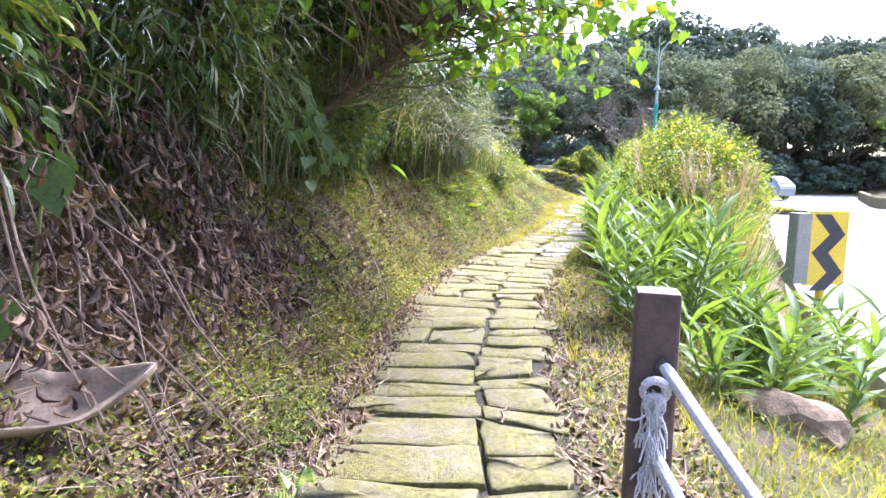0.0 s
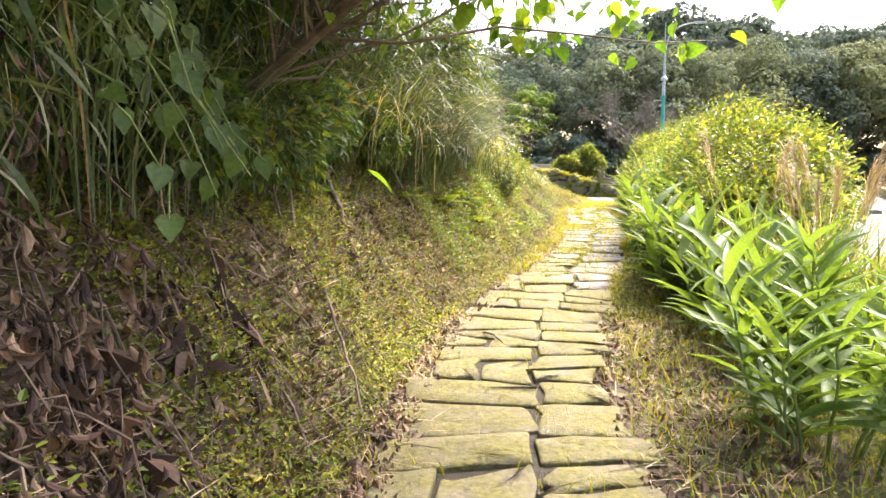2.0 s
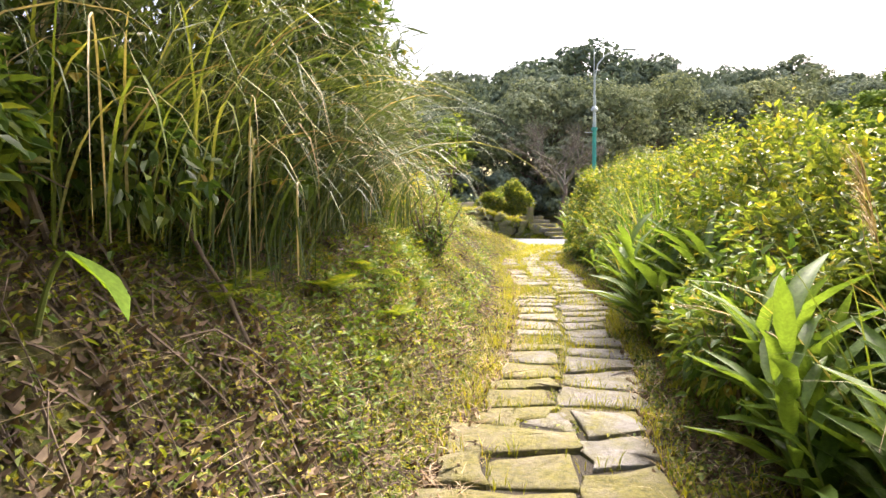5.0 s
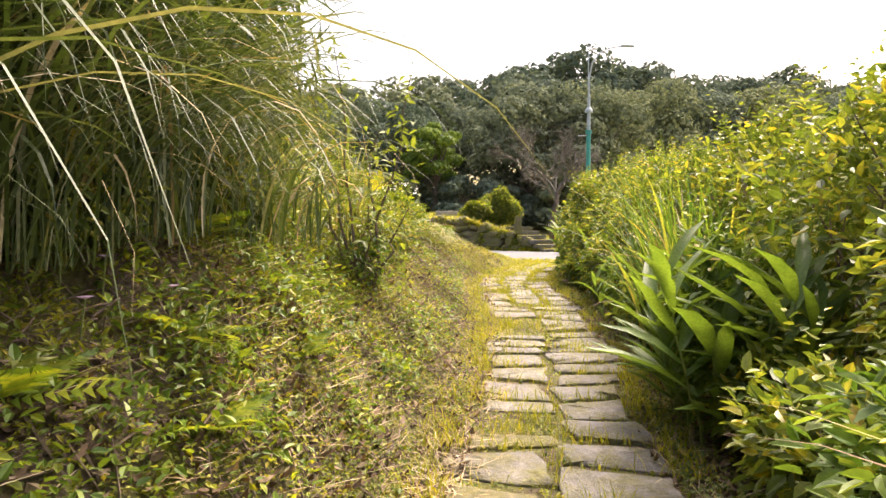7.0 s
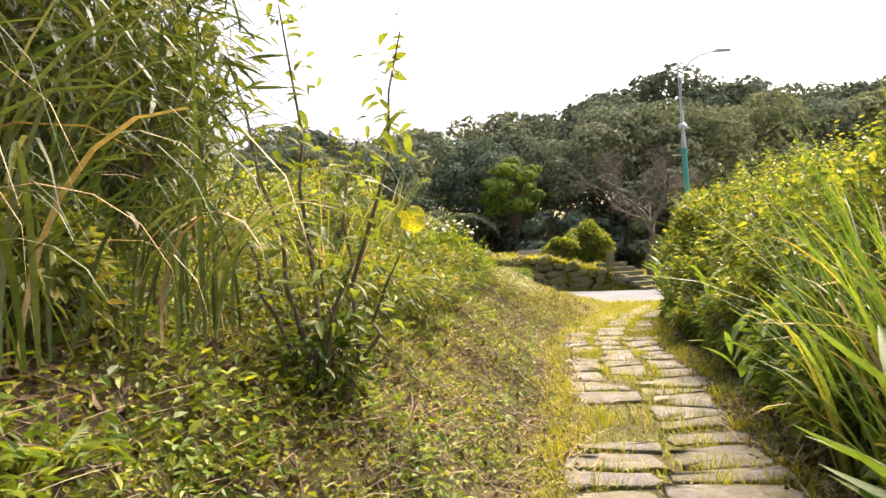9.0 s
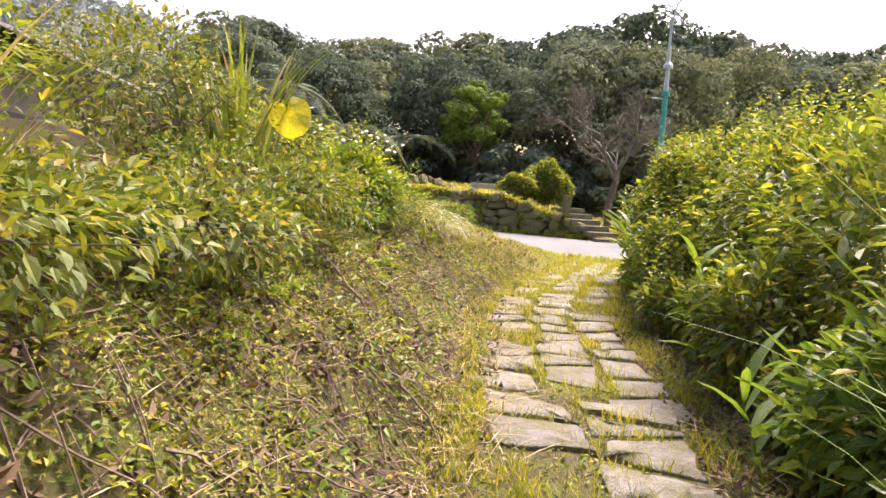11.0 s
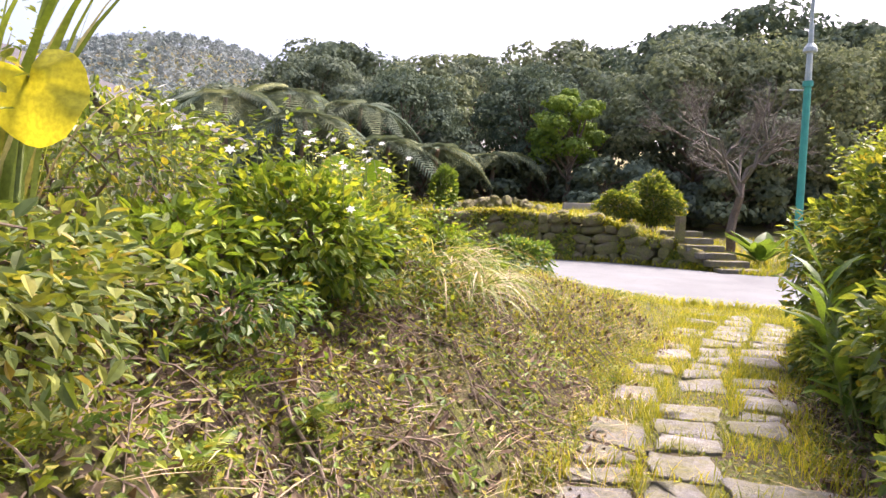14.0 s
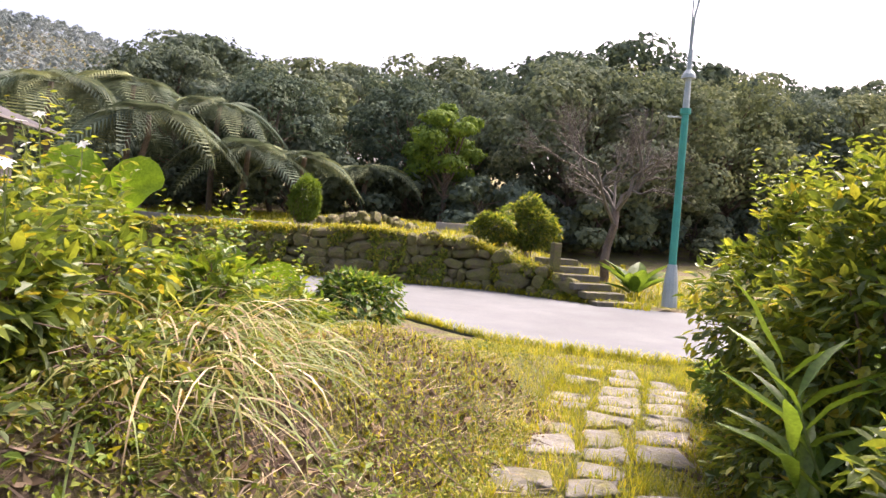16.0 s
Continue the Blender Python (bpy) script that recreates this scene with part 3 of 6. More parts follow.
def grass_clump(name, label, at, count, length, width, seed, lean=(0.05, 0.5), droop=(0.8, 2.2), reach=0.35, toward=None, mat=LEAF_GRASS, plumes=0, group="", segs=7, dead=0.2):
    """A clump of long arching blades, with dry ones among them, and plumes if it flowers."""
    r = np.random.default_rng(seed)
    top = thing(name, label, "grass", at, 0, group)

    def some(n, mt, nm, low):
        a = r.uniform(0, 2 * np.pi, n)
        q = np.sqrt(r.random(n)) * reach
        base = np.stack([np.cos(a) * q, np.sin(a) * q, np.full(n, -0.05)], 1)
        h = a + r.normal(0, 0.6, n) if toward is None else toward + r.normal(0, 0.75, n)
        L = length * r.uniform(0.5, 1.1, n)
        tagged(part(nm, Batch().add(*blades(base, h, L, width * r.uniform(0.6, 1.3, n), r.uniform(*droop, n) + low, segs, r.uniform(*lean, n), r)), mt, top), kind="stuff")

    some(int(count * (1 - dead)), mat, "blade_tuft", 0)
    if dead:
        some(int(count * dead), LEAF_STRAW, "dry_blade_tuft", 0.5)
    for _ in range(plumes):
        a = r.uniform(0, 2 * np.pi)
        tip = np.array([math.cos(a) * 0.35, math.sin(a) * 0.35, length * r.uniform(0.85, 1.05)])
        pts = bend((0, 0, 0), tip, 6, -0.05, 0.02, r)
        b = Batch().add(*tube(pts, np.linspace(0.004, 0.002, 6), 4))
        n = 60
        s = r.uniform(0.78, 1.0, n)[:, None]
        p = tip * s + 0
        b.add(*blades(p, a + r.normal(0, 0.5, n), 0.16 * length * r.uniform(0.5, 1, n), 0.006, 1.4, 3, 0.3, r))
        tagged(part("plume", b, LEAF_STRAW, top, "pale feathery plume"), kind="stuff")
    return top


def put_piece(name, me, parent, at, basis, size):
    """One more object on a shared mesh, under its parent."""
    ob = new(name, me)
    ob.parent = parent
    ob.matrix_basis = Matrix.Translation([float(q) for q in at]) @ Matrix([[float(q) for q in row] for row in basis]).to_4x4() @ Matrix.Diagonal((size, size, size, 1))
    return ob


def leaf_meshes(template, mat, count, seed):
    """A few versions of one leaf, each bent and twisted a little differently."""
    r, made = np.random.default_rng(seed), []
    for _ in range(count):
        v = template[0].copy()
        y = v[:, 1]
        v[:, 2] += r.normal(0, 0.12) * y ** 2 + 0.015 * np.sin(y * 9 + r.uniform(0, 6)) + r.normal(0, 0.25) * v[:, 0] * y
        v[:, 0] = v[:, 0] * r.uniform(0.85, 1.15) + r.normal(0, 0.07) * y ** 2
        me = mesh_from("leaf", v, template[1], True)
        me.materials.append(mat)
        made.append(me)
    return made


lance_meshes = leaf_meshes(LANCE, LEAF_LANCE, 8, 3)


def ginger(name, label, at, stems, height, seed, leaf=0.42, group="", lean_to=0.0):
    """Lance-leaved stalks with alternate leaves."""
    r = np.random.default_rng(seed)
    top = thing(name, label, "plant", at, 0, group)
    for _ in range(stems):
        a, q = r.uniform(0, 2 * np.pi), 0.34 * math.sqrt(r.random())
        foot = np.array([math.cos(a) * q, math.sin(a) * q, -0.05])
        h = height * r.uniform(0.55, 1.1)
        tip = foot + np.array([math.cos(a) * 0.28 * h + lean_to * h, math.sin(a) * 0.28 * h, h])
        pts = bend(foot, tip, 7, 0, 0.012, r)
        stalk = part("stalk", Batch().add(*tube(pts, np.linspace(0.011, 0.004, 7), 5)), GREEN_STEM, top)
        n = int(6 + 6 * h)
        s = np.linspace(0.22, 1.0, n)
        at_ = np.stack([np.interp(s, np.linspace(0, 1, 7), pts[:, k]) for k in range(3)], 1)
        h0 = r.uniform(0, 2 * np.pi)
        ang = h0 + np.pi * (np.arange(n) % 2) + r.normal(0, 0.3, n)
        o = np.stack([np.cos(ang), np.sin(ang), 0.65 + 0.9 * s ** 2], 1)
        basis = axes(unit(o), unit(np.array([0, 0, 1.0]) - 0.3 * o + r.normal(0, 0.2, o.shape)))
        for k in range(n):
            put_piece("leaf", lance_meshes[r.integers(len(lance_meshes))], stalk, at_[k], basis[k], leaf * r.uniform(0.7, 1.15))
    return top


def fern(at, fronds, length, seed, group="ferns on the bank", turn=0):
    r = np.random.default_rng(seed)
    top = thing("fern", "small bright green fern growing on the bank", "fern", at, turn, group)
    a = np.linspace(0, 2 * np.pi, fronds, endpoint=False) + r.normal(0, 0.3, fronds)
    o = np.stack([np.cos(a), np.sin(a), r.uniform(0.25, 0.9, fronds)], 1)
    for k in range(fronds):
        v, f = spread(FERN, np.zeros((1, 3)), axes(unit(o[k:k + 1]), np.array([[0, 0, 1.0]]) - 0.3 * o[k:k + 1]), np.array([length * r.uniform(0.7, 1.1)]))
        part("frond", Batch().add(v, f), LEAF_FERN, top)
    return top


def tree(name, label, height, crown, count, clump, seed, mat, group="", trunk=0.22, base=0.35, lobes=8):
    """A tree: a tapered trunk with limbs, each limb ending in an uneven, knobbly lobe of small leaf clumps."""
    r = np.random.default_rng(seed)
    top = thing(name, label, "tree", (0, 0, 0), 0, group)
    wood = Batch()
    wood.add(*tube(bend((0, 0, -0.4), (0.2, 0.1, height * 0.62), 7, 0, 0.12, r), np.linspace(trunk, trunk * 0.45, 7), 8))
    pts, outs = [], []
    heart = height * (base + 1) / 2
    for k in range(lobes):
        a = k * 2.4 + r.uniform(-0.5, 0.5)
        s = (k + 0.5) / lobes
        q = crown * math.sqrt(max(0.05, 1 - (1.5 * s - 0.5) ** 2)) * r.uniform(0.5, 0.84)
        zz = heart + (1.5 * s - 0.65) * height * (1 - base) * 0.42 * r.uniform(0.85, 1.1)
        c = np.array([math.cos(a) * q, math.sin(a) * q, zz])
        fork = np.array([0.1, 0.05, zz * 0.55])
        wood.add(*tube(bend(fork, c, 5, -0.2, 0.12, r), np.linspace(trunk * 0.42, 0.03, 5), 5))
        n = count // lobes
        d = random_dirs(n, r, 0.4)
        lump = random_dirs(15, r, 0.35)
        near = 1 - d @ lump.T
        pick = near.argmin(1)
        bulge = np.exp(-near.min(1) * 11)
        size = crown * r.uniform(0.22, 0.4)
        rr = (0.72 + 0.28 * np.sqrt(r.random(n))) * (0.7 + 0.4 * bulge) + r.normal(0, 0.045, n)
        pts.append(c + d * rr[:, None] * np.array([size * 1.15, size * 1.15, size * r.uniform(0.55, 0.8)]))
        outs.append(unit(d * 0.6 + 0.9 * (d - lump[pick] * 0.55)))
    at_, o = np.concatenate(pts), np.concatenate(outs)
    along = unit(np.cross(o, r.normal(0, 1, o.shape)) + 0.3 * o)
    v, f = spread(CLUMP, at_, axes(along, unit(o + np.array([0, 0, 0.45]) + r.normal(0, 0.22, o.shape))), clump * r.uniform(0.55, 1.3, len(at_)))
    part("trunk", wood, BARK, top)
    part("crown", Batch().add(v, f), mat, top)
    return top


def ground_at(x, y, sink=0.0):
    return (float(x), float(y), float(land(x, y)) - sink)


# the tall thicket on the bank beside the start of the path
THICKET = "thicket on the bank"
for k, (x, y, z, rx, ry, rz, n) in enumerate([
        (-2.2, 2.2, 1.2, 0.95, 1.3, 1.15, 3800), (-2.0, 4.4, 1.35, 0.95, 1.3, 1.15, 4600), (-1.9, 6.4, 1.9, 0.95, 1.2, 1.2, 4600), (-1.65, 8.2, 2.0, 0.9, 1.1, 1.15, 4200), (-0.85, 10.2, 1.4, 0.9, 1.1, 1.2, 4200), (-0.35, 11.9, 1.4, 0.8, 1.0, 1.0, 3600),
        (-3.3, 1.0, 2.2, 1.2, 1.6, 1.6, 2000), (-3.4, 4.0, 2.2, 1.2, 1.7, 1.7, 2000), (-3.0, 7.0, 2.2, 1.2, 1.7, 1.6, 2000), (-2.4, 9.8, 2.1, 1.1, 1.5, 1.2, 2200), (-2.6, -1.2, 1.7, 1.2, 1.4, 1.3, 2200)]):
    shrub("thicket_shrub", "dense dark green broadleaf shrub, shade in its colour, leaning over the bank", "shrub", (x, y, min(z, float(land(x, y)))), (rx, ry, rz), n, 0.095, LEAF_SHADE_TONED, seed=20 + k, group=THICKET, lumps=14, hollow=0.45, hang=0.55, slim=int(n * (0.9 if y > 3.5 else 0.45)), slim_mat=LEAF_DIM_SILVER)

# taller growth that shades the bank; near the start, unseen crowns added for shade
for k, (x, y, rx, ry, rz, up, n) in enumerate([(-1.35, 5.0, 1.2, 1.3, 0.7, 1.9, 2800), (-0.7, 7.0, 1.25, 1.4, 0.7, 1.65, 3600), (-0.5, 8.7, 1.15, 1.3, 0.7, 1.5, 3400), (-3.2, 6.2, 1.5, 1.9, 1.0, 2.4, 3200), (-2.9, 9.6, 1.5, 1.8, 1.0, 2.0, 3000), (-1.75, 2.7, 1.3, 1.5, 0.85, 1.75, 3400), (-1.75, 1.0, 1.2, 1.3, 0.7, 2.0, 1900), (-1.3, 11.4, 1.0, 1.1, 0.8, 1.3, 2400), (0.3, 10.9, 0.75, 0.8, 0.7, 0.7, 2600), (0.55, 12.2, 0.75, 0.8, 0.8, 0.6, 2600), (0.6, 13.2, 0.7, 0.8, 0.8, 0.35, 2800), (0.3, 13.9, 0.7, 0.8, 0.75, 0.3, 2600), (0.0, 14.4, 0.8, 0.8, 0.6, 0.2, 2200)]):
    shrub("overhanging_tree", "small dark-leaved tree leaning out to shade the bank", "tree", ground_at(x - 0.5, y, 0.1), (rx, ry, rz), n, 0.105 if y < 12 else 0.07, LEAF_SHADE_TONED if y < 12 or k % 2 else LEAF_BANK, slim=int(n * 0.7), slim_mat=LEAF_DIM_SILVER, seed=40 + k, group="trees over the bank", lumps=10, hollow=0.4, hang=0.6, stems=4, stem_mat=BARK, lift=up)

# silvergrass on the bank
for k, (x, y, L, n) in enumerate([(-1.75, 7.6, 1.3, 90), (-1.45, 8.7, 1.5, 120), (-1.0, 9.5, 1.5, 150), (-0.35, 10.3, 1.5, 170), (-0.05, 11.2, 1.5, 150), (0.2, 12.1, 1.4, 120), (0.45, 12.9, 1.3, 70), (-0.7, 10.0, 2.0, 150)]):
    grass_clump("silvergrass", "tall clump of arching silvergrass with dry blades", ground_at(x, y), n, L, 0.017, 60 + k, toward=-0.45, lean=(-0.2, 0.4), droop=(1.6, 3.0), reach=0.45, mat=LEAF_DIM_SILVER, dead=0.08, segs=9, group="silvergrass on the bank")

for k, (x, y, L, n) in enumerate([(-0.55, 10.3, 1.5, 150), (-0.1, 11.1, 1.5, 150), (-1.2, 9.2, 1.6, 110)]):
    grass_clump("silvergrass", "clump of fine arching silvergrass on the bank", ground_at(x, y), n, L, 0.012, 80 + k, toward=-0.3, lean=(0.0, 0.5), droop=(0.9, 2.0), reach=0.3, mat=LEAF_DIM_SILVER, dead=0.05, segs=9, group="silvergrass on the bank")

# fine grass that hangs over the lip of the bank
for k, (x, y, up, L, n) in enumerate([(-1.5, 4.9, 0.7, 1.2, 90), (-1.3, 5.7, 0.5, 1.3, 110), (-1.25, 6.5, 0.4, 1.3, 90), (-1.3, 7.3, 0.4, 1.3, 90), (-1.15, 8.3, 0.4, 1.4, 110), (-0.6, 9.0, 0.4, 1.5, 140), (-0.35, 9.6, 0.4, 1.6, 180), (-0.05, 10.3, 0.35, 1.6, 180),
                                      (0.15, 11.0, 0.3, 1.6, 170), (0.3, 11.7, 0.3, 1.6, 150), (-0.75, 8.9, 1.3, 1.2, 110), (-0.2, 9.5, 1.2, 1.3, 130), (0.0, 10.5, 1.1, 1.3, 140)]):
    grass_clump("silvergrass", "fine silvergrass hanging over the lip of the bank", ground_at(x - 0.25, y), n, L + up * 0.6, 0.011, 900 + k, toward=-0.35, lean=(-0.25, 0.55), droop=(1.7, 3.0), reach=0.5, mat=LEAF_DIM_SILVER if k % 5 or y < 9 else LEAF_GRASS, dead=0.07, segs=9, group="silvergrass on the bank")

# broad reed-like blades at the head of the bank
for k, (x, y, L, n) in enumerate([(-0.1, 12.2, 1.8, 22), (0.0, 11.5, 1.9, 30)]):
    grass_clump("silvergrass", "clump of broad reed blades, dimmed for shade, arching over the bank", ground_at(x, y), n, L, 0.038, 86 + k, toward=-0.5, lean=(-0.1, 0.35), droop=(0.6, 2.4), reach=0.3, mat=LEAF_DIM_SILVER, dead=0.0, segs=9, group="silvergrass on the bank")

# hedge beside the path
HEDGE = "hedge beside the path"
hedge_spots = [(3.55, 9.4, 0.8, 0.85, 0.85), (3.05, 9.1, 0.45, 0.6, 0.6), (3.9, 10.2, 0.95, 0.95, 1.08), (4.3, 11.7, 1.0, 1.0, 1.2), (4.7, 13.2, 1.0, 1.05, 1.18), (5.15, 14.7, 1.0, 1.05, 1.1), (5.5, 16.2, 1.0, 1.05, 1.1),
               (5.85, 17.8, 1.0, 1.1, 1.12), (6.25, 19.3, 1.05, 1.1, 1.1), (6.7, 20.7, 1.0, 1.05, 1.02), (5.3, 12.4, 1.0, 1.2, 1.1), (6.4, 15.6, 1.3, 1.4, 1.2), (7.3, 18.6, 1.3, 1.4, 1.15), (4.6, 10.7, 0.75, 0.9, 1.15), (5.85, 20.3, 0.6, 0.75, 0.95), (6.3, 21.5, 0.75, 0.7, 0.95)]
for k, (x, y, rx, ry, rz) in enumerate(hedge_spots):
    shrub("hedge_shrub", "yellow-green leafy hedge shrub with upright shoots", "shrub", ground_at(x, y), (rx, ry, rz), 4900, 0.09, LEAF_HEDGE, seed=90 + k, group=HEDGE, lumps=18, hollow=0.5, shoots=34)

for k, y in enumerate(np.arange(9.6, 22.4, 0.85)):
    x = float(path_x(y)) + 1.2 + 0.1 * math.sin(3.7 * k)
    h = 0.42 + 0.16 * math.sin(2.3 * k + 1)
    shrub("hedge_shrub", "leafy lower growth at the foot of the hedge", "shrub", ground_at(x, y), (0.42, 0.58, h), 1500, 0.088, LEAF_HEDGE if k % 3 else LEAF_LANCE, seed=960 + k, group=HEDGE, lumps=12, hollow=0.4, shoots=6, stems=5)

# silvergrass in the hedge
for k, (x, y, L, n, pl) in enumerate([(3.3, 7.9, 1.8, 330, 9), (3.75, 8.5, 1.95, 300, 8), (2.95, 8.7, 1.7, 170, 4), (4.05, 12.7, 1.8, 200, 1), (4.2, 13.4, 1.8, 220, 0), (4.75, 14.2, 1.9, 160, 1)]):
    grass_clump("silvergrass", "bright clump of silvergrass with pale plumes", ground_at(x, y), n, L, 0.018 if y < 10 else 0.024, 130 + k, lean=(0.0, 0.4 if y < 10 else 0.28), droop=(0.5, 1.8) if y < 10 else (0.3, 1.5), mat=LEAF_GRASS if y < 10 else LEAF_LANCE, plumes=pl, dead=0.3 if y < 10 else 0.08, segs=9, group="silvergrass in the hedge")

# green reeds standing before the hedge
for k, (x, y, L, n) in enumerate([(2.75, 7.5, 1.5, 90), (3.1, 6.8, 1.5, 90), (3.75, 13.0, 1.9, 120), (3.95, 13.7, 1.9, 110), (3.1, 8.2, 1.6, 80)]):
    grass_clump("reeds", "upright clump of broad green reeds beside the hedge", ground_at(x, y), n, L, 0.028, 140 + k, lean=(0.0, 0.3), droop=(0.2, 1.4), reach=0.3, mat=LEAF_LANCE, dead=0.08, segs=8, group="reeds before the hedge")

# ginger plants
for k, (x, y, n, h, lf) in enumerate([(1.95, 5.6, 17, 0.95, 0.4), (2.5, 6.4, 17, 1.05, 0.42), (2.1, 4.3, 11, 0.6, 0.36), (2.75, 4.6, 15, 0.75, 0.4), (2.35, 7.2, 15, 0.95, 0.42), (3.2, 5.6, 10, 0.7, 0.4), (2.4, 8.5, 15, 0.85, 0.5), (2.75, 9.0, 9, 0.9, 0.48),
                                      (3.25, 11.8, 13, 0.95, 0.58), (3.2, 10.4, 7, 0.6, 0.34), (4.95, 17.0, 6, 1.15, 0.4), (4.35, 15.4, 7, 0.8, 0.38), (5.4, 19.5, 8, 0.95, 0.4)]):
    ginger("ginger_plant", "broad-leaved green ginger plant beside the path", ground_at(x, y), n, h, 160 + k, lf, "ginger beside the path")

# low dark growth at the foot of the silvergrass
for k, (x, y, rx, ry, rz) in enumerate([(-1.5, 6.1, 0.6, 0.8, 0.5), (-1.3, 7.1, 0.6, 0.8, 0.5), (-1.15, 8.1, 0.6, 0.8, 0.5), (-0.85, 9.1, 0.6, 0.8, 0.45), (-0.5, 9.9, 0.5, 0.7, 0.35), (-0.2, 10.8, 0.5, 0.7, 0.3), (0.05, 11.6, 0.5, 0.7, 0.3), (0.3, 12.4, 0.45, 0.6, 0.3)]):
    shrub("thicket_shrub", "low dark green undergrowth at the foot of the silvergrass", "shrub", ground_at(x, y, 0.12), (rx, ry, rz), 2400, 0.085 if y < 10 else 0.05, LEAF_SHADE_TONED if y < 10 else LEAF_BANK, seed=700 + k, group=THICKET, lumps=10, hollow=0.4, hang=0.4, stems=4)

# the tree whose limb reaches over the path
leaning = thing("leaning_tree", "leaning tree with heart-shaped leaves reaching over the path", "tree", ground_at(-2.3, 7.0))
base = np.array(leaning.location)
r = np.random.default_rng(5)
wood = Batch()
limb = np.array([(-2.3, 7.0, base[2] - 0.3), (-1.9, 6.85, 1.75), (-1.2, 6.5, 2.1), (-0.6, 6.2, 2.5), (-0.15, 6.0, 2.85), (0.4, 6.0, 3.2), (1.0, 6.1, 3.45)])
wood.add(*tube(limb - base, [0.075, 0.065, 0.052, 0.045, 0.035, 0.025, 0.012], 8))
leaf_at, leaf_out = [], []
# the last 105 twigs are added overhead to shade bank and thicket
for k in range(200):
    s = r.uniform(0.35, 1.0)
    start = np.array([np.interp(s, np.linspace(0, 1, 7), limb[:, j]) for j in range(3)])
    if k < 34:
        end = np.array([r.uniform(0.3, 1.9), r.uniform(5.0, 7.6), r.uniform(2.45, 3.5)])
    elif k > 129:
        end = np.array([r.uniform(-1.9, 0.6), r.uniform(7.0, 10.4), r.uniform(3.6, 4.7)])
    elif k > 94:
        end = np.array([r.uniform(-2.2, -0.3), r.uniform(1.4, 3.6), r.uniform(2.75, 4.2)])
    else:
        end = np.array([r.uniform(-2.6, 1.0), r.uniform(3.2, 8.0), r.uniform(2.9, 4.4)])
    tw = bend(start, end, 6, r.uniform(-0.3, 0.05), 0.09, r)
    wood.add(*tube(tw - base, np.linspace(0.012, 0.003, 6), 4))
    n = 26
    q = np.sort(r.uniform(0.35, 1.02, n))
    p = np.stack([np.interp(q, np.linspace(0, 1, 6), tw[:, j]) for j in range(3)], 1) + r.normal(0, 0.07, (n, 3))
    leaf_at.append(p)
    leaf_out.append(unit(r.normal(0, 1, (n, 3)) * np.array([1, 1, 0.4])))
leaf_at, leaf_out = np.concatenate(leaf_at), np.concatenate(leaf_out)
part("limb", wood, BARK, leaning)
part("leaves", Batch().add(*leafy(HEART, leaf_at - base, leaf_out, 0.10 * r.uniform(0.6, 1.3, len(leaf_at)), r, 0.9, 0.35)), LEAF_TREE, leaning)

# forest behind the garden; its crowns follow the lie of the ridge
FOREST = "forest trees behind the garden"
SKYLINE_X = [-30, -19, -12.4, -9.6, -6, -3, 0.8, 4.3, 7.8, 11.5, 15, 19, 24.6, 28, 32, 38, 60]
SKYLINE_Z = [9.3, 9.6, 10.4, 12.8, 12.5, 13.1, 11.6, 12.3, 13.0, 13.0, 13.8, 14.9, 14.3, 12.6, 13.4, 13.6, 13.6]
protos = [tree("forest_tree", "dark green broadleaf forest tree with a dense crown", 11, 5.0, 12500, 0.25, 200 + k, LEAF_FOREST_HAZED, FOREST, lobes=28, base=0.06) for k in range(4)]
protos += [tree("forest_tree", "dark green broadleaf forest tree with a dense crown", 11, 5.0, 5000, 0.38, 210 + k, LEAF_FOREST_HAZED, FOREST, lobes=24, base=0.1) for k in range(3)]
bright = tree("forest_tree", "light green young forest tree", 9, 3.0, 9000, 0.22, 205, LEAF_BRIGHT, FOREST, lobes=16, base=0.2)
forest_spots = []
for row, y0 in enumerate([49, 55, 63, 76]):
    for x in np.arange(-30 - row * 6, 58 + row * 12, 6.0 + row * 1.2 + (2.5 if row == 3 else 0)):
        x += r.uniform(-1.5, 1.5)
        y = y0 + r.uniform(-1.8, 1.8) + 0.28 * max(x - 12, 0) + 0.1 * max(-x, 0)
        away = (y - 17.5) / 40.5
        top = (float(np.interp(3 + (x - 3) / away, SKYLINE_X, SKYLINE_Z)) - 2.2) * away + 2.2
        forest_spots.append((x, y, max(0.5, (top - float(land(x, y))) / 9.6 * r.uniform(*((0.72, 1.0) if row < 2 else (0.86, 1.0))))))
placed = set()
for k, (x, y, h) in enumerate(forest_spots):
    m = pose(x, y, float(land(x, y)) - 0.2, 0, 0, r.uniform(0, 360)) @ Matrix.Diagonal((h, h, h, 1))
    near = y < 53 + 0.3 * max(x - 12, 0) + 0.1 * max(-x, 0)
    pick = k % 4 if near else 4 + k % 3
    if pick in placed:
        s = 1 / protos[pick].scale.x
        copy_thing(protos[pick], m @ Matrix.Diagonal((s, s, s, 1)))
    else:
        placed.add(pick)
        protos[pick].matrix_basis = m
under = tree("undergrowth_shrub", "dark shrub under the edge of the forest", 3.4, 2.3, 2000, 0.26, 230, LEAF_FOREST_HAZED, "undergrowth of the forest", trunk=0.06, base=0.0, lobes=9)
first = True
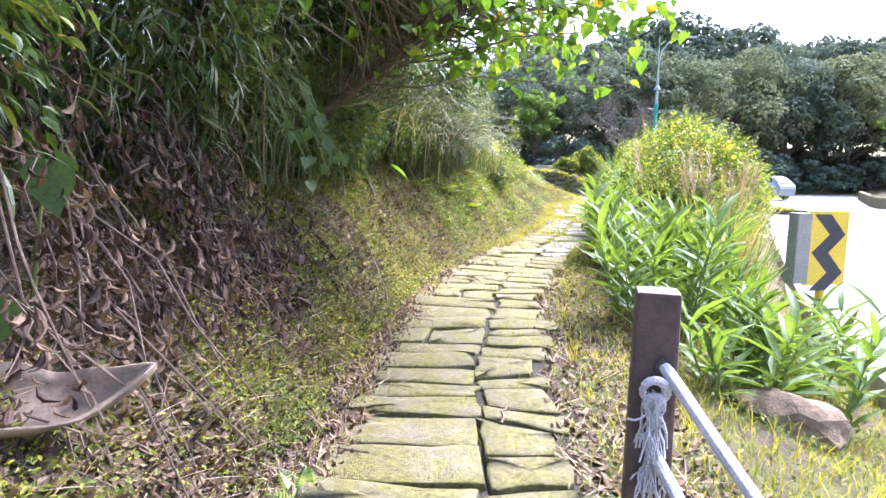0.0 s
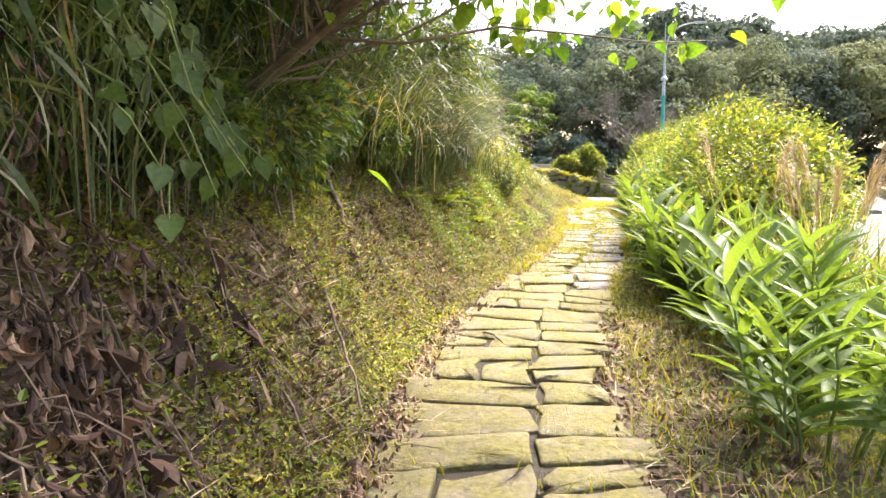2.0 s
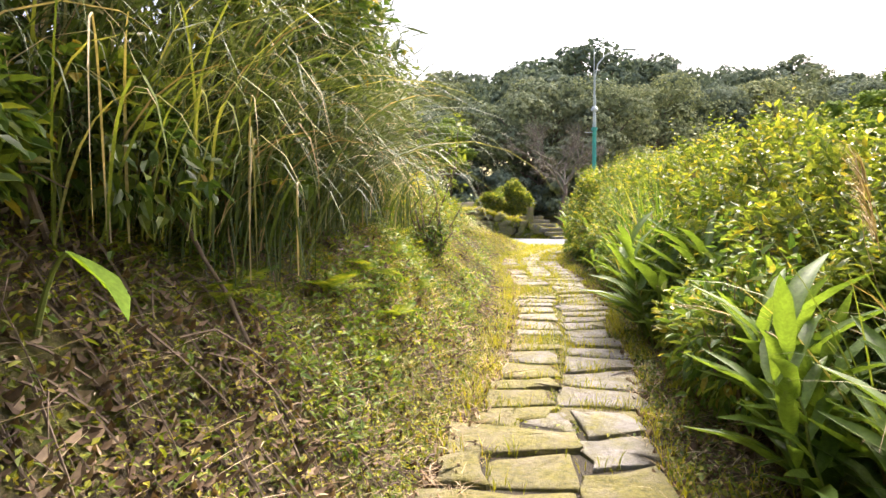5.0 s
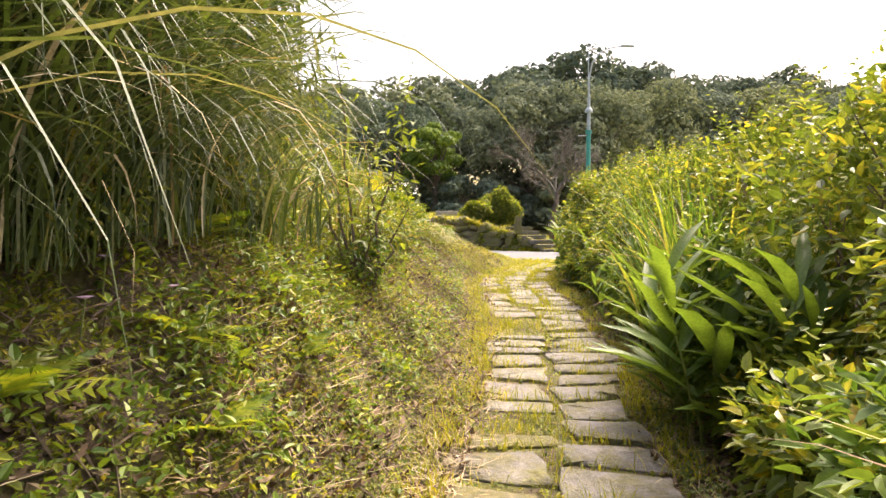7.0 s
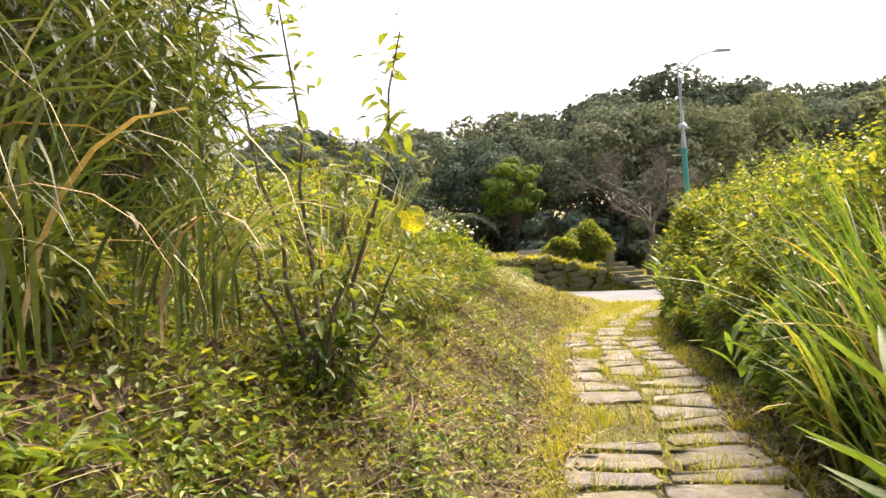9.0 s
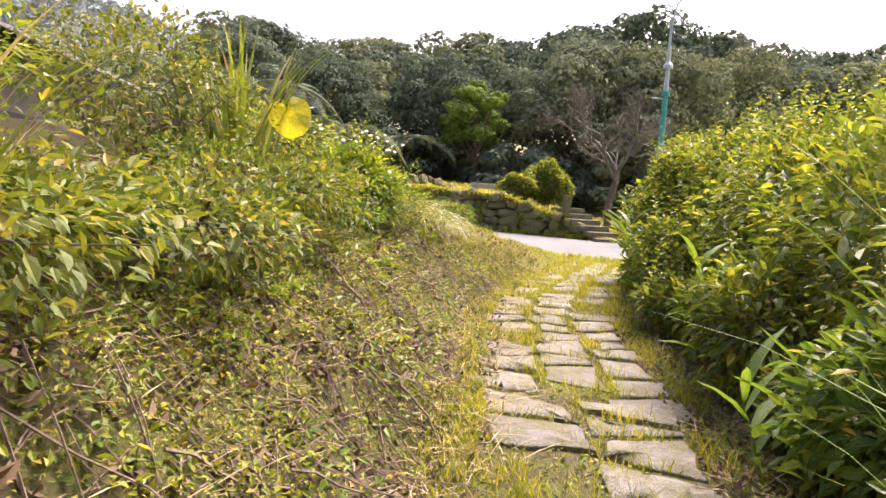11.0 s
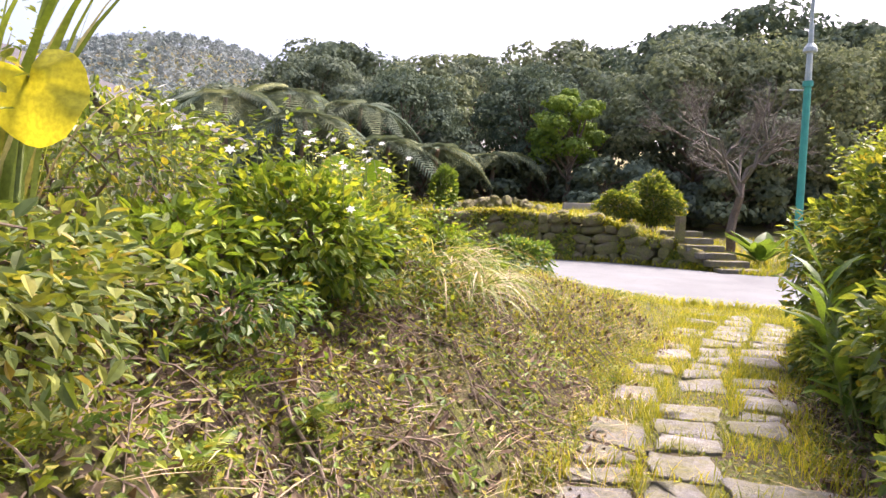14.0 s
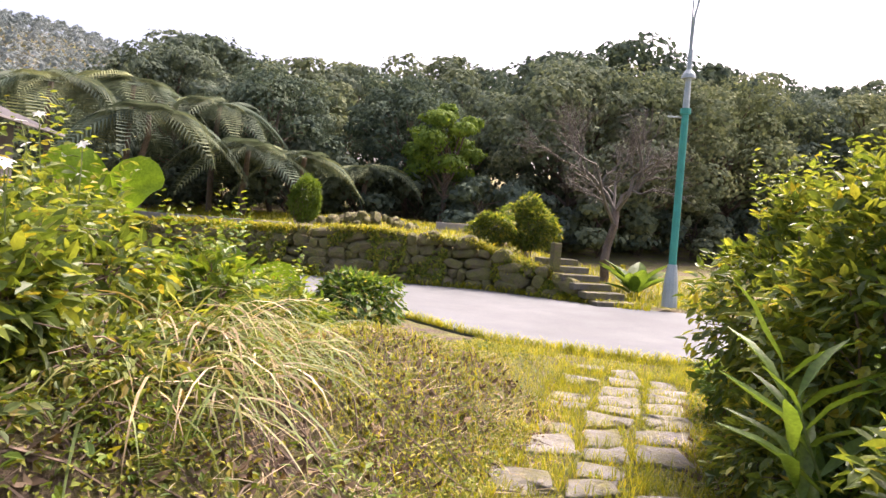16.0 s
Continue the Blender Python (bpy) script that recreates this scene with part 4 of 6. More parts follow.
for k, x in enumerate(np.arange(-26, 44, 1.5)):
    y = (47.0 if k % 2 else 52.5) + r.uniform(-0.8, 1.4) + 0.28 * max(x - 12, 0) + 0.1 * max(-x, 0)
    s = r.uniform(0.8, 1.25)
    m = pose(x, y, float(land(x, y)) - 0.5, 0, 0, r.uniform(0, 360))
    if first:
        under.matrix_basis, first = m, False
    else:
        copy_thing(under, m @ Matrix.Diagonal((s, s, s, 1)))
bright.matrix_basis = pose(6.6, 46.8, float(land(6.6, 46.8)) - 0.2, 0, 0, 20) @ Matrix.Diagonal((0.7, 0.7, 0.7, 1))
copy_thing(bright, pose(25.0, 31.0, float(land(25.0, 31.0)) - 0.4, 0, 0, 70) @ Matrix.Diagonal((1.4, 1.4, 1.4, 1)))
copy_thing(bright, pose(28.5, 38.0, float(land(28.5, 38.0)) - 0.4, 0, 0, 160) @ Matrix.Diagonal((1.4, 1.4, 1.4, 1)))


# ---- built things ----
def box(sx, sy, sz, bevel=0.0, at=(0, 0, 0), segments=2):
    bm = bmesh.new()
    bmesh.ops.create_cube(bm, size=1, matrix=Matrix.Translation(at) @ Matrix.Diagonal((sx, sy, sz, 1)))
    if bevel:
        bmesh.ops.bevel(bm, geom=bm.edges[:], offset=bevel, segments=segments, affect="EDGES", profile=0.6)
    return bm


# the wooden post and its rope
post = thing("rope_post", "square dark brown wooden post with frayed grey rope", "post", (0.50, 1.45, float(land(0.5, 1.45)) - 0.05), -14)
pb = box(0.112, 0.112, 1.25, 0.009, (0, 0, 0.625))
for v in pb.verts:
    if v.co.z > 1.225:
        v.co.x *= 0.86
        v.co.y *= 0.86
part("shaft", pb, POST_WOOD, post)
# black disc on the face, standing in for the hole's shaded inside
part("rope_hole_disc", Batch().add(*tube([(0.02, -0.0575, 1.085), (0.02, -0.04, 1.085)], 0.02, 12)), BLACK, post)
for name, pts, rad in [("rope", bend((0.02, -0.05, 1.085), (0.95, -1.3, 0.3), 10, 0.10), 0.0145), ("rope", bend((0.0, -0.065, 0.9), (0.8, -1.3, 0.1), 10, 0.08), 0.0145)]:
    part(name, Batch().add(*tube(pts, rad, 10)), ROPE, post, "thick pale grey rope")
rr = np.random.default_rng(3)
def hank(z0, z1, count, spread_):
    """Loose rope strands that hang together, waving."""
    b = Batch()
    for k in range(count):
        a = np.array([rr.normal(0, spread_ * 0.5), -0.078 + rr.normal(0, 0.008), z0 + rr.normal(0, 0.006)])
        c = np.array([rr.normal(0.004, spread_), -0.08 + rr.normal(0, 0.012), z1 + rr.normal(0, 0.02)])
        b.add(*tube(bend(a, c, 6, 0, 0.005, rr), 0.0023, 4))
    return b


knot = Batch()
for r0, z0, wide, thick in [(0.026, 1.035, 1.0, 0.0125), (0.02, 1.005, 0.9, 0.011)]:
    a = np.linspace(-0.6, 4.4, 12)
    knot.add(*tube(np.stack([r0 * wide * np.cos(a), -0.072 - 0.012 * np.sin(a * 0.7), z0 + r0 * np.sin(a)], 1), np.linspace(thick, thick * 0.6, 12), 8))
part("knot", knot, ROPE, post, "frayed grey rope knot")
tagged(part("frayed_end", hank(1.02, 0.9, 46, 0.016), ROPE, post, "frayed rope strands"), kind="stuff")
tagged(part("frayed_end", hank(0.9, 0.8, 34, 0.02), ROPE, post, "frayed rope strands"), kind="stuff")
part("loose_strand", Batch().add(*tube(bend((-0.01, -0.08, 0.985), (-0.055, -0.085, 0.968), 4, 0.01), 0.003, 5)), ROPE, post)

# the hazard marker
sign = thing("hazard_marker", "yellow and black chevron marker board on a striped post", "sign", (3.62, 6.0, float(land(3.62, 6.0)) - 0.05), 14)
part("board", box(0.46, 0.03, 0.70, 0.006, (0, 0, 1.29)), YELLOW, sign)
part("back_box", box(0.16, 0.12, 0.66, 0.01, (-0.28, 0.03, 1.29)), TIN, sign, "dull grey metal box")
for z0 in (1.06, 1.42):
    bm = bmesh.new()
    prof = [(-0.17, z0 - 0.17), (0.02, z0 - 0.17), (0.20, z0), (0.02, z0 + 0.19), (-0.17, z0 + 0.19), (0.02, z0)]
    fr = [bm.verts.new((x, -0.0165, z)) for x, z in prof]
    bk = [bm.verts.new((x, -0.0135, z)) for x, z in prof]
    bm.faces.new(fr)
    for k in range(6):
        bm.faces.new((fr[k], bk[k], bk[(k + 1) % 6], fr[(k + 1) % 6]))
    part("chevron", bm, BLACK, sign, "black painted chevron")
for k in range(6):
    part("band", Batch().add(*tube([(0.02, 0.04, 0.16 * k), (0.02, 0.04, 0.16 * k + 0.16)], 0.042, 12)), YELLOW if k % 2 else BLACK, sign)

# kerb and gutter along the road
kerb = thing("kerb", "low grey concrete kerb along the road", "kerb", (0, 0, 0), kind="structure")
ky = np.arange(-4, 16, 1.0)
for y0 in ky:
    a, b = np.array([side_left(y0) - 0.1, y0, side_level(y0)]), np.array([side_left(y0 + 1) - 0.1, y0 + 0.985, side_level(y0 + 1)])
    bm = box(0.16, float(np.linalg.norm(b - a)), 0.34, 0.015)
    bm.transform(look((a + b) / 2, b) @ pose(0, 0, 0, -90, 0, 0))
    part("kerbstone", bm, CONCRETE, kerb)

# low wall along the far side of the road
low = thing("roadside_wall", "low dark stone wall along the far road edge", "wall", (0, 0, 0))
for y0 in np.arange(14, 46, 2.0):
    a = np.array([side_left(y0) + 6.95, y0, side_level(y0) + 0.2])
    b = np.array([side_left(y0 + 2) + 6.95, y0 + 1.98, side_level(y0 + 2) + 0.2])
    bm = box(0.3, float(np.linalg.norm(b - a)), 0.75, 0.03)
    bm.transform(look((a + b) / 2, b) @ pose(0, 0, 0, -90, 0, 0))
    part("wall_block", bm, WALL_STONE, low)

# a boulder in the verge
bm = bmesh.new()
bmesh.ops.create_icosphere(bm, subdivisions=3, radius=1)
for v in bm.verts:
    v.co *= 1 + 0.25 * noise.noise(v.co * 1.7) + 0.06 * noise.noise(v.co * 6)
    v.co = Vector((v.co.x * 0.36, v.co.y * 0.2, v.co.z * 0.17))
rock = part("boulder", bm, solid_material("brown_rock", [(0.3, (0.13, 0.09, 0.05)), (0.7, (0.3, 0.22, 0.13))], 6, 0.9, 40, 0.8, 0.02))
rock.matrix_basis = pose(2.25, 3.9, float(land(2.25, 3.9)) + 0.07, 10, 12, -20)
tagged(rock, "brown rounded boulder lying in the verge", "rock")

# parked car far along the road
car = thing("parked_car", "silver-blue hatchback car standing on the far road", "car", (20.6, 42, float(side_level(42))), -152)
bm = bmesh.new()
prof = [(-2.0, 0.3), (-2.05, 0.75), (-1.95, 0.95), (-1.0, 1.0), (-0.35, 1.48), (1.3, 1.5), (1.95, 1.0), (2.05, 0.8), (2.0, 0.3)]
lf = [bm.verts.new((-0.84 * (0.8 if z > 1.2 else 1), y, z)) for y, z in prof]
rt = [bm.verts.new((0.84 * (0.8 if z > 1.2 else 1), y, z)) for y, z in prof]
bm.faces.new(lf)
bm.faces.new(rt[::-1])
for k in range(len(prof)):
    j = (k + 1) % len(prof)
    bm.faces.new((lf[k], rt[k], rt[j], lf[j]))
bmesh.ops.recalc_face_normals(bm, faces=bm.faces[:])
bmesh.ops.bevel(bm, geom=bm.edges[:], offset=0.06, segments=2, affect="EDGES")
body = part("body", bm, CAR_PAINT, car)
for pts in ([(-0.66, -1.0, 1.03), (0.66, -1.0, 1.03), (0.58, -0.4, 1.44), (-0.58, -0.4, 1.44)], [(-0.6, 1.42, 1.43), (0.6, 1.42, 1.43), (0.68, 1.9, 1.06), (-0.68, 1.9, 1.06)]):
    n = (Vector(pts[1]) - Vector(pts[0])).cross(Vector(pts[2]) - Vector(pts[0])).normalized() * 0.03
    q = [tuple(Vector(p) + n * s) for s in (0.2, 1) for p in pts]
    part("windscreen", mesh_from("windscreen", q, np.array([(0, 1, 2, 3), (7, 6, 5, 4), (0, 4, 5, 1), (1, 5, 6, 2), (2, 6, 7, 3), (3, 7, 4, 0)])), GLASS_DARK, car)
for sx in (-1, 1):
    part("side_window", box(0.02, 2.0, 0.32, 0.0, (sx * 0.765, 0.45, 1.22)), GLASS_DARK, car)
    part("headlight", box(0.3, 0.08, 0.14, 0.02, (sx * 0.6, -2.02, 0.78)), LIGHT_LENS, car)
    for sy in (-1.25, 1.3):
        w = part("wheel", Batch().add(*tube([(sx * 0.68, sy, 0.31), (sx * 0.86, sy, 0.31)], 0.31, 18)), RUBBER, car)
        part("rim", Batch().add(*tube([(sx * 0.86, sy, 0.31), (sx * 0.875, sy, 0.31)], 0.19, 14)), LAMP_GREY, w)

# street lamp
lamp = thing("street_lamp", "tall green street lamp post with a curved grey arm", "street lamp", (10.03, 31.0, 0.95))
part("base", Batch().add(*tube([(0, 0, -0.2), (0, 0, 0.35), (0, 0, 0.75)], [0.17, 0.15, 0.1], 12)), LAMP_GREY, lamp, "grey painted base")
part("lower_pole", Batch().add(*tube([(0, 0, 0.7), (0, 0, 4.1)], [0.086, 0.08], 14)), LAMP_GREEN, lamp)
part("upper_pole", Batch().add(*tube([(0, 0, 4.1), (0, 0, 5.5)], [0.075, 0.05], 12)), LAMP_GREY, lamp)
part("collar", Batch().add(*tube([(0, 0, 4.08), (0, 0, 4.2)], 0.115, 14)), LAMP_GREEN, lamp)
part("finial", Batch().add(*tube([(0, 0, 4.86), (0, 0, 4.95), (0, 0, 5.05)], [0.15, 0.14, 0.07], 12)), LAMP_GREY, lamp)
arm = np.array([(0, 0, 5.4), (0.02, 0, 6.2), (0.12, 0, 6.7), (0.4, -0.05, 7.05), (0.7, -0.1, 7.2), (1.15, -0.2, 7.28)])
part("arm", Batch().add(*tube(arm, 0.028, 8)), LAMP_GREY, lamp)
part("spike", Batch().add(*tube(np.array([(-0.03, 0, 5.4), (-0.03, 0, 7.3)]), 0.018, 6)), LAMP_GREY, lamp)
part("lamp_head", box(0.5, 0.16, 0.08, 0.03, (1.38, -0.22, 7.28)), LAMP_GREY, lamp)
part("bracket", Batch().add(*tube([(-0.4, 0, 4.0), (0, 0, 4.0)], 0.02, 6)), LAMP_GREY, lamp)

# retaining wall of rough stones
wall = thing("retaining_wall", "rough dark mossy stone retaining wall below the garden", "wall", (0, 0, 0), kind="structure")
rw = np.random.default_rng(11)
stone_meshes = []
for k in range(7):
    bm = bmesh.new()
    bmesh.ops.create_icosphere(bm, subdivisions=2, radius=0.5)
    off = Vector((k * 3.1, k * 1.7, 0))
    for v in bm.verts:
        c = v.co.copy()
        v.co = Vector([math.copysign(abs(q * 2) ** 0.62 * 0.5, q) for q in c]) * (1 + 0.3 * noise.noise(c * 2.2 + off))
    me = bpy.data.meshes.new("stone")
    bm.to_mesh(me)
    bm.free()
    me.materials.append(WALL_STONE)
    stone_meshes.append(me)


def wall_stone(parent, x, y, z, sx, sy, sz, turn):
    ob = new("stone", stone_meshes[rw.integers(7)])
    ob.parent = parent
    ob.matrix_basis = pose(x, y, z, rw.uniform(-14, 14), rw.uniform(-14, 14), turn + rw.uniform(-12, 12)) @ Matrix.Diagonal((sx, sy, sz, 1))


wx = np.arange(-7.0, 7.9, 0.02)
run = 0.0
heights = np.interp(wx, [-7, -4, 1, 3.2, 6, 7.2, 8], [0.95, 1.05, 1.12, 1.25, 1.1, 0.75, 0.35])
for course in range(5):
    x = -7.0 + rw.uniform(0, 0.3)
    while x < 7.8:
        w = rw.uniform(0.2, 0.78)
        top = float(np.interp(x, wx, heights))
        z = 0.74 + course * 0.26
        if z < 0.66 + top:
            y = float(cross_far(x + w / 2)) + 0.16 + 0.05 * course + rw.uniform(-0.05, 0.05)
            slope = math.degrees(math.atan2(float(cross_far(x + 0.3) - cross_far(x - 0.3)), 0.6))
            wall_stone(wall, x + w / 2, y, z + rw.uniform(-0.03, 0.03), w * 1.08, rw.uniform(0.36, 0.52), rw.uniform(0.2, 0.42), slope)
        x += w

# steps and the short stone bollard
steps = thing("garden_steps", "worn grey stone steps leading up to the garden", "steps", (8.85, 31.05, 0.66), 8)
for k in range(6):
    bm = box(0.98, 0.42, 0.15, 0.018, (-0.13 * k + rw.uniform(-0.02, 0.02), 0.2 + 0.34 * k, 0.03 + 0.165 * k))
    part("step", bm, STEP_STONE, steps)
boll = part("bollard", box(0.2, 0.2, 0.66, 0.02, (0, 0, 0.33)), WALL_STONE)
boll.matrix_basis = pose(7.74, 32.3, 1.32, 0, 0, 10)
tagged(boll, "short square grey stone bollard beside the steps", "bollard")

# low concrete edging in the garden
for x0, y0, x1, y1, h in [(-4.5, 40.2, 0.8, 38.4, 0.3), (0.9, 38.4, 3.0, 38.8, 0.25), (5.6, 39.4, 9.0, 40.0, 0.25)]:
    bm = box(math.hypot(x1 - x0, y1 - y0), 0.22, h, 0.02, (0, 0, 0))
    ob = part("garden_edging", bm, CONCRETE)
    ob.matrix_basis = pose((x0 + x1) / 2, (y0 + y1) / 2, float(land((x0 + x1) / 2, (y0 + y1) / 2)) + h / 2 - 0.05, 0, 0, math.degrees(math.atan2(y1 - y0, x1 - x0)))
    tagged(ob, "low pale concrete edging in the garden", "edging")

# heap of rubble
for k in range(26):
    x, y = 3.3 + rw.normal(0, 0.75), 38.2 + rw.normal(0, 0.35)
    s = rw.uniform(0.22, 0.5)
    ob = new("rubble_stone", stone_meshes[rw.integers(7)])
    h = 0.42 * math.exp(-((x - 3.3) / 0.9) ** 2)
    ob.matrix_basis = pose(x, y, float(land(x, y)) + 0.08 + h * rw.random(), rw.uniform(0, 90), rw.uniform(0, 90), rw.uniform(0, 360)) @ Matrix.Diagonal((s, s * 0.8, s * 0.7, 1))
    tagged(ob, "rough grey stone in a low rubble heap", "stone", "rubble heap")

# garden shrubs
shrub("round_shrub", "small rounded dense green garden shrub", "shrub", ground_at(1.35, 36.9), (0.66, 0.66, 0.84), 4200, 0.1, LEAF_BRIGHT, seed=301, hollow=0.7, lumps=5)
shrub("garden_shrub", "broad yellow-green garden shrub", "shrub", ground_at(8.1, 36.5), (0.95, 0.9, 0.95), 5200, 0.13, LEAF_HEDGE, seed=302, hollow=0.65)
shrub("garden_shrub", "low yellow-green shrub beside a taller one", "shrub", ground_at(6.95, 36.0), (0.8, 0.7, 0.55), 3000, 0.12, LEAF_HEDGE, seed=303, hollow=0.65)
shrub("roadside_shrub", "low dense green shrub at the road's edge", "shrub", ground_at(3.15, 23.5), (0.48, 0.5, 0.4), 2800, 0.075, LEAF_LANCE, seed=304, hollow=0.55)

# broad-leaved plant beside the steps
for k, (x, y) in enumerate([(9.9, 32.6), (10.2, 33.3)]):
    bp = thing("broadleaf_plant", "clump of broad green leaves beside the stone steps", "plant", ground_at(x, y), 0, "broad leaves beside the steps")
    rk = np.random.default_rng(880 + k)
    for j in range(11):
        a = j * 2.4 + rk.normal(0, 0.2)
        o = np.array([[math.cos(a), math.sin(a), rk.uniform(0.5, 1.5)]])
        foot = np.array([[0.0, 0, 0.1]]) + o * 0.1
        part("leaf", Batch().add(*spread(BROAD, foot, axes(unit(o), np.array([[0, 0, 1.0]]) - 0.3 * o), np.array([rk.uniform(0.7, 1.05)]))), LEAF_LANCE, bp)

# bare tree
bare = thing("bare_tree", "leafless grey-brown tree with fine twigs", "tree", ground_at(9.9, 35.0))
rb = np.random.default_rng(17)
trunk_pts = bend((0, 0, -0.2), (0.35, 0.1, 2.1), 6, 0, 0.07, rb)
part("trunk", Batch().add(*tube(trunk_pts, np.linspace(0.15, 0.1, 6), 8)), BARK, bare)
bw = Batch()


def sprout(a, d, length, radius, depth):
    b = a + unit(d) * length
    bw.add(*tube(bend(a, b, 4, 0, length * 0.05, rb), np.linspace(radius, radius * 0.6, 4), 4 if depth < 3 else 5))
    if depth:
        for _ in range(4 if depth > 1 else 5):
            s = rb.uniform(0.35, 1.0)
            sprout(a * (1 - s) + b * s, unit(d) + rb.normal(0, 0.55, 3) + np.array([0, 0, 0.1]), length * rb.uniform(0.5, 0.75), radius * 0.52, depth - 1)


for k in range(5):
    sprout(trunk_pts[-1 - k % 2], np.array([math.cos(k * 1.3) * 0.9, math.sin(k * 1.3) * 0.8, 1.0]), 1.75, 0.06, 4 if k < 3 else 3)
tagged(part("twig_mass", bw, GREY_TWIG, bare), kind="stuff")

# house beyond the bank
house = thing("old_house", "old grey plastered house with a low sheet roof", "house", (-3.2, 26.0, float(land(-3.2, 26)) - 0.1), 4)
part("wall", box(5.0, 11.0, 3.1, 0.01, (-2.9, 0, 1.45)), PLASTER, house)
hr = bmesh.new()
prof = [(0.35, 2.9), (0.35, 2.96), (-3.0, 4.25), (-6.2, 2.96), (-6.2, 2.9), (-3.0, 4.19)]
fa = [hr.verts.new((x, -5.9, z)) for x, z in prof]
fb = [hr.verts.new((x, 5.9, z)) for x, z in prof]
hr.faces.new(fa)
hr.faces.new(fb[::-1])
for k in range(6):
    j = (k + 1) % 6
    hr.faces.new((fa[k], fb[k], fb[j], fa[j]))
bmesh.ops.recalc_face_normals(hr, faces=hr.faces[:])
part("roof", hr, ROOF_GREY, house)
part("fascia", box(0.03, 11.9, 0.05, 0.004, (0.37, 0, 2.93)), PLASTER, house, "grey eave board")
for yy in (-3.2, 0.2, 3.4):
    w = part("window", box(0.06, 1.1, 0.9, 0.01, (-0.40, yy, 1.6)), BLACK, house)
    part("window_frame", box(0.09, 1.2, 0.06, 0.01, (-0.38, yy, 1.12)), PLASTER, w)


# ---- growth on the bank ----
BRAMBLE = "low shrubs on the bank"
for k, (x, y, rx, ry, rz, n, mat) in enumerate([
        (0.9, 14.4, 0.8, 0.9, 0.22, 2600, LEAF_BANK), (1.2, 15.7, 0.8, 0.9, 0.2, 2600, LEAF_BANK), (1.35, 16.9, 0.8, 0.8, 0.24, 2800, LEAF_BANK),
        (0.0, 15.0, 0.9, 1.0, 0.3, 2600, LEAF_HEDGE), (0.35, 17.4, 0.9, 1.0, 0.42, 2600, LEAF_BANK), (0.9, 18.6, 0.8, 0.9, 0.45, 2600, LEAF_HEDGE), (1.55, 20.2, 0.7, 0.8, 0.35, 2400, LEAF_HEDGE), (2.2, 21.9, 0.7, 0.7, 0.32, 2200, LEAF_BANK),
        (0.9, 21.6, 0.9, 1.0, 0.5, 2600, LEAF_HEDGE), (2.6, 23.0, 0.6, 0.6, 0.3, 1800, LEAF_HEDGE), (-0.6, 19.6, 1.2, 1.4, 0.5, 2600, LEAF_BANK), (1.3, 24.0, 1.0, 0.9, 0.5, 2400, LEAF_HEDGE), (-1.0, 23.4, 1.2, 1.3, 0.5, 2400, LEAF_BANK)]):
    shrub("bank_shrub", "low yellow-green tangled shrub on the bank", "shrub", ground_at(x, y, 0.1), (rx, ry, rz * (1.15 if y < 18 else 0.8)), int(n * 1.15), 0.055, mat, seed=500 + k, group=BRAMBLE, lumps=16, hollow=0.35, shoots=8, stems=6)

for k, (x, y) in enumerate([(1.5, 17.6), (1.8, 18.0), (1.6, 18.6), (1.25, 17.3), (1.1, 16.4), (0.9, 17.0), (2.05, 19.2), (1.0, 15.3), (2.3, 19.9)]):
    shrub("bank_shrub", "low dark tangle of weeds on the face of the bank", "shrub", ground_at(x, y, 0.06), (0.42, 0.5, 0.11 + 0.03 * (k % 3)), 1000, 0.048, LEAF_SHADE_TONED if k % 2 else LEAF_BANK, seed=820 + k, group=BRAMBLE, lumps=16, hollow=0.3, stems=5)

# the flowering bush
FX, FY = 1.85, 18.9
fb = shrub("flowering_bush", "leafy green bush dotted with small white flowers", "shrub", ground_at(FX, FY, 0.1), (0.52, 0.56, 0.36), 3000, 0.07, LEAF_FERN, seed=530, lumps=16, hollow=0.35, hang=0.0, shoots=10)
rf = np.random.default_rng(41)
fb2 = shrub("flowering_bush", "lower leafy bush dotted with small white flowers", "shrub", ground_at(1.45, 18.3, 0.1), (0.45, 0.55, 0.26), 2000, 0.075, LEAF_FERN, seed=531, lumps=12, hollow=0.35, hang=0.2, shoots=8)
fb3 = shrub("flowering_bush", "leafy bush with white flowers on the bank's edge", "shrub", ground_at(1.95, 19.7, 0.1), (0.5, 0.6, 0.3), 2400, 0.075, LEAF_HEDGE, seed=532, lumps=12, hollow=0.35, hang=0.2, shoots=8)


def daisy(parent, at, size, mat, r):
    """One small flower: a stem and a ring of petals."""
    a = np.arange(6) / 6 * 2 * np.pi
    up = unit(np.array([r.normal(0, 0.4), r.normal(-0.6, 0.4), 1.0]))
    one = unit(np.cross(up, (0, 1.0, 0.3)))
    two = np.cross(up, one)
    o = np.cos(a)[:, None] * one + np.sin(a)[:, None] * two + 0.2 * up
    b = Batch().add(*spread(BROAD, np.repeat(at[None], 6, 0), axes(unit(o), np.repeat(up[None], 6, 0)), np.full(6, size)))
    flower = part("flower", b, mat, parent)
    part("flower_stem", Batch().add(*tube([at - np.array([r.normal(0, 0.02), r.normal(0, 0.02), 0.2]), at], 0.0022, 4)), GREEN_STEM, flower)
    return flower


for k in range(45):
    d = random_dirs(1, rf, 1.6)[0] * 0.9
    daisy((fb, fb2, fb3)[k % 3], np.array([0, 0, 0.36]) + d * np.array([0.5, 0.56, 0.4]) + np.array([0, 0, 0.1 + 0.16 * rf.random()]), 0.024, PETAL, rf)

